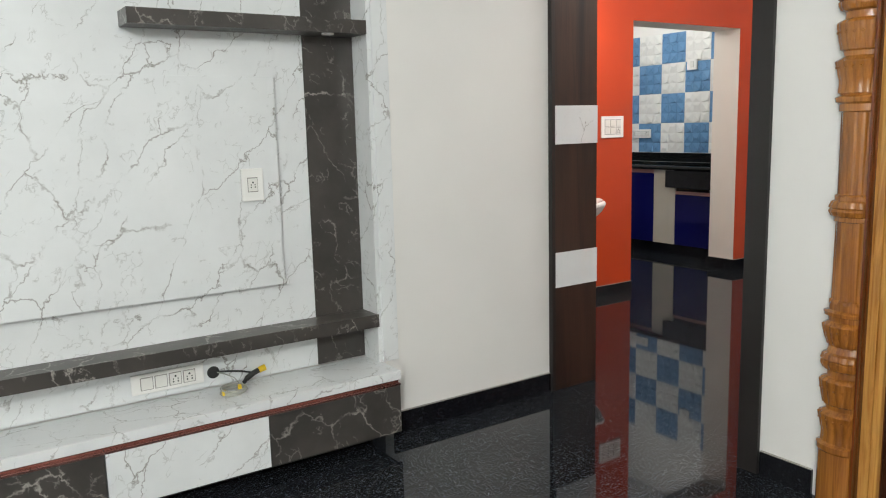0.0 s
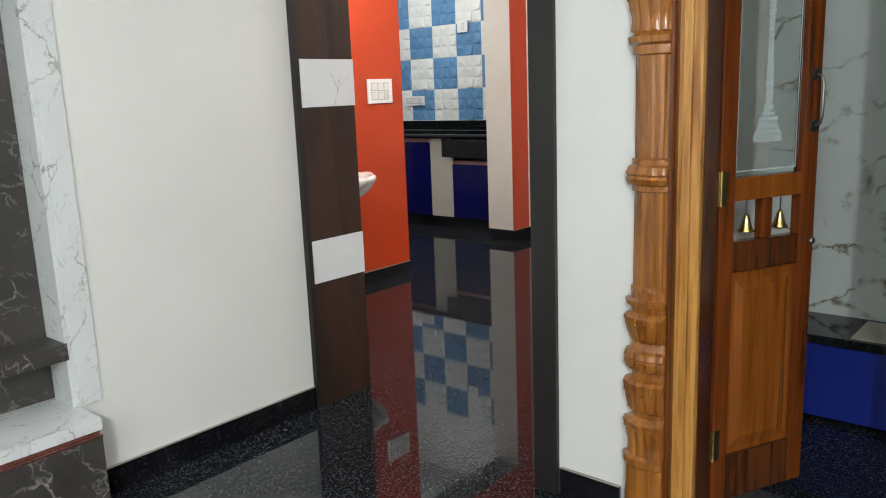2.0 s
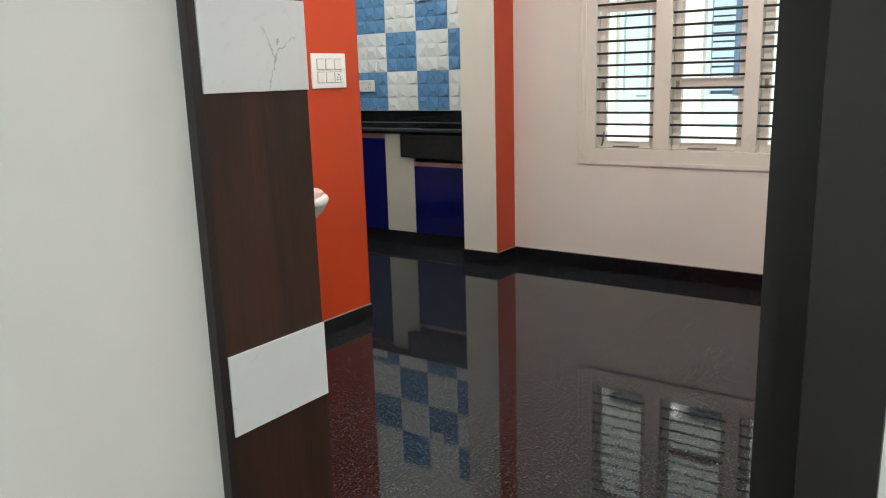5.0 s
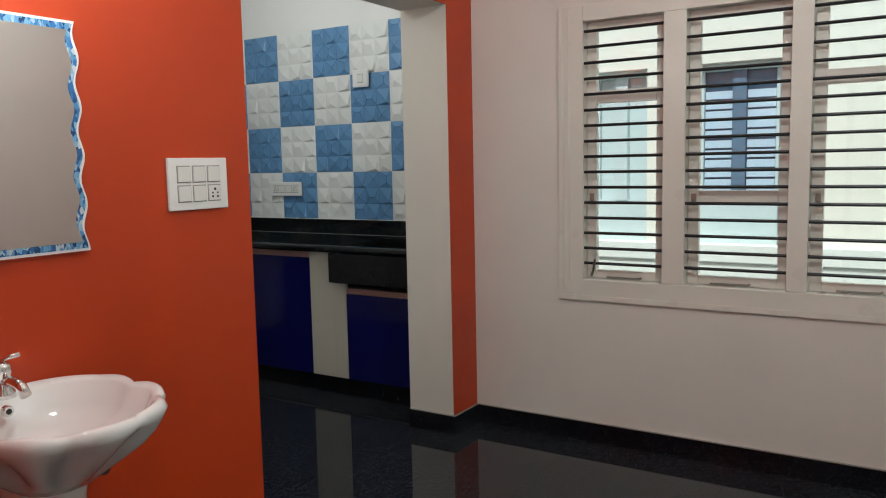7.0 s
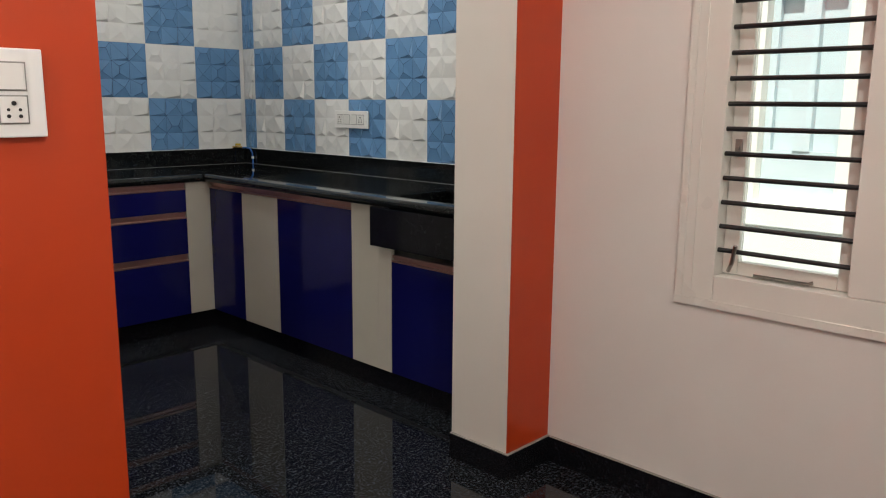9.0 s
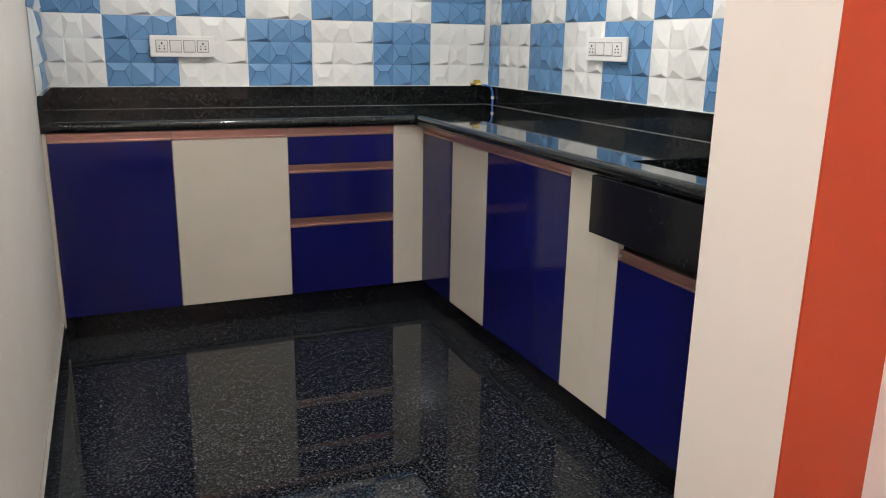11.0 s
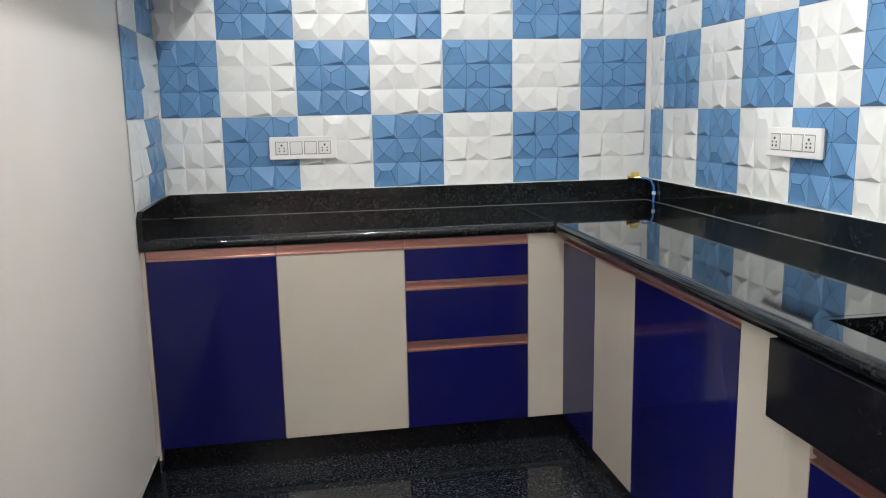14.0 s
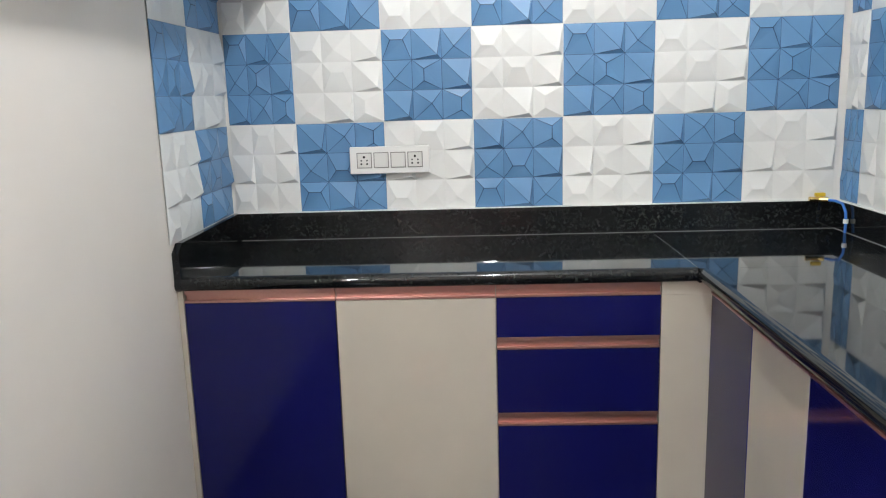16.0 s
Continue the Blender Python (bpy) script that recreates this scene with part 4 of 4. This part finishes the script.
for a, b in (((KL + 0.013, FY + 0.045), (FXR + 0.06, FY + 0.06)), ((FXR + 0.045, KF + 0.003), (FXR + 0.06, FY + 0.0445))):
    tagged(part("plinth", box((*a, 0), (*b, Z0 - 0.001), 0.001), "skirt"), "recessed black granite plinth under the cabinets", "plinth")

# worktop with rounded nosing and the black stone sink
wt = thing("worktop", (6.8, 7.3, CU), "polished black granite L-shaped kitchen worktop", "worktop")
SY0, SY1, SX0, SX1 = 5.10, 5.640, 7.115, 7.50


def nosed(axis, at, back, lo, hi):
    """Slab with a half-round front edge at one side, drawn out from lo to hi along the other way."""
    r, bm = 0.019, bmesh.new()
    prof = [(at + r + 0.004, CU), (back, CU), (back, CT), (at + r + 0.004, CT)]
    for i in range(9):
        a = math.pi / 2 + math.pi * i / 8
        zc = CT - r if i < 5 else CU + r
        prof.append((at + r + r * math.cos(a), zc + r * math.sin(a)))
    ends = [[bm.verts.new((e, p, z) if axis == "X" else (p, e, z)) for p, z in prof] for e in (lo, hi)]
    for i in range(len(prof)):
        j = (i + 1) % len(prof)
        bm.faces.new((ends[0][i], ends[0][j], ends[1][j], ends[1][i]))
    bm.faces.new(ends[0])
    bm.faces.new(ends[1])
    return bm


for ob in (part("back_slab", nosed("X", EY, KB - 0.022, KL + 0.002, EX), "granite", wt, "", True),
           part("side_slab", nosed("Y", EX, KR - 0.022, SY1 + 0.0205, EY), "granite", wt, "", True),
           part("sink_edge", nosed("Y", EX, SX0, SY0 - 0.077, SY1 + 0.0195), "granite", wt, "", True)):
    ob.data.set_sharp_from_angle(angle=radians(40))
part("corner_slab", box((EX + 0.0018, EY + 0.0004, CU), (KR - 0.022, KB - 0.022, CT), 0.0006), "granite", wt)
part("joint", box((EX + 0.0001, EY + 0.02, CU + 0.01), (EX + 0.0017, KB - 0.022, CT - 0.0003)), "seal", wt, "pale resin joint between the slabs")
part("sink_slab", boxes(((SX1, SY0 - 0.077, CU), (KR - 0.022, SY1 + 0.019, CT)), ((SX0 + 0.0005, SY0 - 0.077, CU), (SX1 - 0.0005, SY0, CT)),
     ((SX0 + 0.0005, SY1, CU), (SX1 - 0.0005, SY1 + 0.019, CT)), bevel=0.001), "granite", wt)
sink = thing("kitchen_sink", (7.3, 5.4, 0.65), "black granite apron-front sink sunk into the worktop", "sink")
part("apron", box((EX - 0.002, KF + 0.003, 0.656), (EX + 0.02, 5.683, CU - 0.0005), 0.003), "skirt", sink)
part("bowl", boxes(((SX0 - 0.02, SY0 - 0.02, 0.645), (SX1 + 0.02, SY1 + 0.007, 0.66)), ((SX0 - 0.02, SY0 - 0.02, 0.6605), (SX0, SY1 + 0.007, CU - 0.0005)), ((SX1, SY0 - 0.02, 0.6605), (SX1 + 0.02, SY1 + 0.007, CU - 0.0005)),
     ((SX0, SY0 - 0.02, 0.6605), (SX1, SY0, CU - 0.0005)), ((SX0, SY1, 0.6605), (SX1, SY1 + 0.007, CU - 0.0005))), "granite", sink)
bs = thing("backsplash", (6.6, KB - 0.02, CT), "black granite upstand along the worktop", "backsplash")
part("upstand", box((KL + 0.021, KB - 0.021, CT - 0.02), (KR - 0.021, KB - 0.001, 0.955), 0.002), "granite", bs)
part("upstand", box((KR - 0.0208, KF + 0.003, CT - 0.02), (KR - 0.001, KB - 0.001, 0.955), 0.002), "granite", bs)
bm = bmesh.new()
prof = [(7.055, CT - 0.02), (KB - 0.001, CT - 0.02), (KB - 0.001, 0.955), (7.09, 0.955), (7.055, 0.930)]
for x in (KL + 0.001, KL + 0.0205):
    bm.faces.new([bm.verts.new((x, y, z)) for y, z in prof])
fa, fb = list(bm.faces)
va, vb = list(fa.verts), list(fb.verts)
for i in range(5):
    j = (i + 1) % 5
    bm.faces.new((va[i], va[j], vb[j], vb[i]))
part("end_upstand", bm, "granite", bs)
part("sealant", boxes(((KR - 0.0245, KF + 0.1, CT), (KR - 0.0209, KB - 0.0245, CT + 0.0018))), "seal", bs, "pale sealant line")
part("sealant", box((KL + 0.03, KB - 0.0245, CT), (KR - 0.025, KB - 0.0211, CT + 0.0015)), "seal", bs, "pale sealant line")

part("grout_line", boxes(((KL + 0.021, KB - 0.0200, 0.9552), (KR - 0.0215, KB - 0.0045, 0.9575)), ((KR - 0.0200, KF + 0.003, 0.9552), (KR - 0.0045, KB - 0.0210, 0.9575))), "grout", bs, "pale grout line under the tiles")
loft = thing("loft_shelf", (KL + 0.15, 6.6, 1.82), "plain white storage shelf high on the kitchen wall", "shelf")
part("board", box((KL + 0.021, 6.02, 1.822), (KL + 0.30, KB - 0.024, 1.858), 0.002), "wall", loft)
for y in (6.15, 6.8, 7.45):
    part("bracket", boxes(((KL + 0.021, y - 0.012, 1.66), (KL + 0.027, y + 0.012, 1.8215)), ((KL + 0.0275, y - 0.012, 1.8155), (KL + 0.24, y + 0.012, 1.8215))), "plastic", loft)

switch_plate("socket_outlet", "white plate with two sockets and two switches on the tiles", (6.1285, KB - 0.016, 1.132), 0, 0.273, 0.092, 4, 1, {(0, 0), (3, 0)}, 0.018, (0.058, 0.06), "socket")
switch_plate("socket_outlet", "white plate with two sockets and two switches on the tiles", (KR - 0.016, 6.547, 1.154), -90, 0.273, 0.092, 4, 1, {(0, 0), (3, 0)}, 0.018, (0.058, 0.06), "socket")
switch_plate("switch_board", "small square white switch plate high on the tiles", (KR - 0.016, 5.888, 1.836), -90, 0.12, 0.105, 1, 1, set(), 0.018, (0.05, 0.06))

gp = thing("gas_pipe", (7.56, 7.55, CT), "thin blue pipe with a yellow valve in the corner", "pipe")
part("pipe", tube([(7.600, 7.600, 0.960), (7.616, 7.575, 0.960), (7.625, 7.545, 0.955), (7.628, 7.525, 0.930), (7.628, 7.520, 0.89), (7.626, 7.518, CT + 0.001)], 0.0045, 8), "pipe_blue", gp)
part("valve", tube([(7.545, 7.615, 0.963), (7.575, 7.612, 0.962), (7.602, 7.600, 0.961)], 0.008, 8), "brass", gp, "brass valve body")
part("valve_lever", box((7.560, 7.596, 0.972), (7.592, 7.612, 0.985), 0.003), "yellow", gp, "yellow valve lever")
part("clip", turned((7.628, 7.521, 0.893), [(0, 0.008), (0.014, 0.008)], 10), "plastic", gp, "white pipe clip")


# ---- lamps out of view ----
def ceiling_lamp(at, label):
    ob = thing("ceiling_light", at, label, "lamp")
    x, y, z = at
    part("base", turned((x, y, z - 0.14), [(0, 0.02), (0.05, 0.024), (0.11, 0.03), (0.115, 0.055), (0.1398, 0.06)], 24), "plastic", ob)


# unseen bodies added at every light, the shrine fill included
for (x, y, z), _, _ in LAMPS:
    ceiling_lamp((x, y, CEIL), "added round white ceiling lamp base, out of view") if z > 2.5 else bulb_holder((x, y, z + 0.07), "white bulb holder above the mirror")


# ---- wall tiles ----
def faceted_tile(name, mat, w, seed, line=None):
    """A square glazed tile moulded into three by three cells, each broken into flat facets."""
    rnd = random.Random(seed)
    n, h, c = 3, 0.0165, w / 3
    bm = bmesh.new()
    g = {}
    for j in range(n + 1):
        for i in range(n + 1):
            edge = i in (0, 3) or j in (0, 3)
            g[i, j] = bm.verts.new((i * c, -0.003 - h * (0.04 if edge else rnd.choice((0.0, 0.05, 0.3))), j * c))
    # cells from the bottom row up: T steep tip, X Q low tips, H U level ridges, V W upright ridges
    plan = (("TQW", "XVT", "UTX"), ("UTX", "XHT", "TQW"), ("HQX", "TVT", "XUT"), ("XTV", "QUT", "HXT"))[seed % 4]
    tips = {"X": (0.42, 0.40, 0.50), "Q": (0.64, 0.55, 0.55), "T": (0.86, 0.14, 1.0)}
    ridges = {"H": ((0.30, 0.40), (0.70, 0.40)), "U": ((0.30, 0.66), (0.72, 0.66)), "V": ((0.40, 0.30), (0.40, 0.70)), "W": ((0.64, 0.30), (0.64, 0.72))}
    for j in range(n):
        for i in range(n):
            q = [g[i, j], g[i + 1, j], g[i + 1, j + 1], g[i, j + 1]]
            kind = plan[j][i]

            def at(u, v, up):
                return bm.verts.new(((i + u) * c, -0.003 - h * up, (j + v) * c))

            if kind in tips:
                u, v, up = tips[kind]
                t = at(u, v, up * rnd.uniform(0.92, 1.08))
                for m in range(4):
                    bm.faces.new((q[m], q[(m + 1) % 4], t))
            else:
                (u, v), (u2, v2) = ridges[kind]
                t, t2 = at(u, v, 0.62), at(u2, v2, 0.56)
                if kind in "HU":
                    for f in ((q[0], q[1], t2, t), (q[1], q[2], t2), (q[2], q[3], t, t2), (q[3], q[0], t)):
                        bm.faces.new(f)
                else:
                    for f in ((q[0], q[1], t), (q[1], q[2], t2, t), (q[2], q[3], t2), (q[3], q[0], t, t2)):
                        bm.faces.new(f)
    rim = [g[i, 0] for i in range(4)] + [g[3, j] for j in (1, 2, 3)] + [g[i, 3] for i in (2, 1, 0)] + [g[0, j] for j in (2, 1)]
    front = list(bm.faces)
    bm.normal_update()
    for f in front:
        if f.normal.y > 0:
            f.normal_flip()
    if line:
        for f in bmesh.ops.inset_individual(bm, faces=front, thickness=0.0017)["faces"]:
            f.material_index = 1
    back = [bm.verts.new((v.co.x, 0, v.co.z)) for v in rim]
    for i in range(len(rim)):
        j = (i + 1) % len(rim)
        bm.faces.new((rim[j], rim[i], back[i], back[j]))
    me = mesh_of(bm, name, mat)
    if line:
        me.materials.append(M[line])
    return me


TS = 0.3043
tile_mesh = {("w", k): faceted_tile("white_tile", "tile_white", TS - 0.003, 14 + k) for k in (0, 1)}
tile_mesh.update({("b", k): faceted_tile("blue_tile", "tile_blue", TS - 0.003, 12 + (1 - k), "glaze_line") for k in (0, 1)})


def tile_wall(name, label, at, turn, cols, zs):
    """cols: (start, width, parity) along the wall; cut tiles are narrower."""
    ob = thing(name, (at[0], at[1], zs[0]), label, "wall tiles", kind="structure")
    x0, x1 = cols[0][0], max(x + wd for x, wd, par in cols)
    bed = part("grout", box((x0, -0.0026, zs[0] - 0.003), (x1, -0.0002, zs[-1] + TS)), "grout")
    bed.parent, bed.matrix_parent_inverse, bed.matrix_basis = ob, ob.matrix_basis.inverted(), pose(at[0], at[1], 0, 0, 0, turn)
    for r, z in enumerate(zs):
        for x, wd, par in cols:
            t = new("tile", tile_mesh["wb"[(r + par) % 2], r % 2])
            t.parent = ob
            s = Matrix.Diagonal(((wd - 0.003) / (TS - 0.003), 1, 1, 1))
            t.matrix_parent_inverse = ob.matrix_basis.inverted()
            t.matrix_basis = pose(at[0], at[1], z, 0, 0, turn) @ pose(x, 0, 0) @ s
    return ob


ZS = [0.958 + i * TS for i in range(4)]
XS = [5.809 + i * TS for i in range(6)]
tile_wall("tiles_back", "blue and white facetted glazed tiles in a checkerboard", (0, KB - 0.001, 0), 0,
          [(KL + 0.012, 5.809 - KL - 0.012, 0)] + [(x, TS, (i + 1) % 2) for i, x in enumerate(XS)], ZS)
YS = 7.509
cols = [(-(KB - 0.012), KB - 0.012 - YS, 1)]
y, par = YS, 0
while y > KF + 0.02:
    cols.append((-y, min(TS, y - KF - 0.003), par))
    y -= TS
    par = 1 - par
tile_wall("tiles_right", "blue and white facetted glazed tiles in a checkerboard", (KR - 0.001, 0, 0), -90, cols, ZS)
tile_wall("tiles_left", "blue and white facetted glazed tiles beside the counter", (KL + 0.001, 0, 0), 90, [(7.045, 0.275, 0), (7.32, KB - 0.012 - 7.32, 1)], ZS)

# ---- floor slabs ----
slabs = {}


def slab_mesh(w, d):
    key = round(w, 3), round(d, 3)
    if key not in slabs:
        bm = box((0.0003, 0.0003, -0.0115), (w - 0.0003, d - 0.0003, 0))
        slabs[key] = mesh_of(bm, "slab", "floor")
    return slabs[key]


def lay(x0, y0, x1, y1, nx, ny):
    w, d = (x1 - x0) / nx, (y1 - y0) / ny
    for i in range(nx):
        for j in range(ny):
            s = new("slab", slab_mesh(w, d))
            s.parent = floor_base
            s.location = (x0 + i * w, y0 + j * d, 0)


lay(X0, Y0, 3.545, YT + 0.1, 3, 7)
lay(3.545, Y0, 7.1, YT + 0.1, 2, 7)
lay(3.545, YT + 0.1, 7.1, 4.9, 2, 2)
lay(5.4, 4.9, 7.72, 7.7, 1, 3)
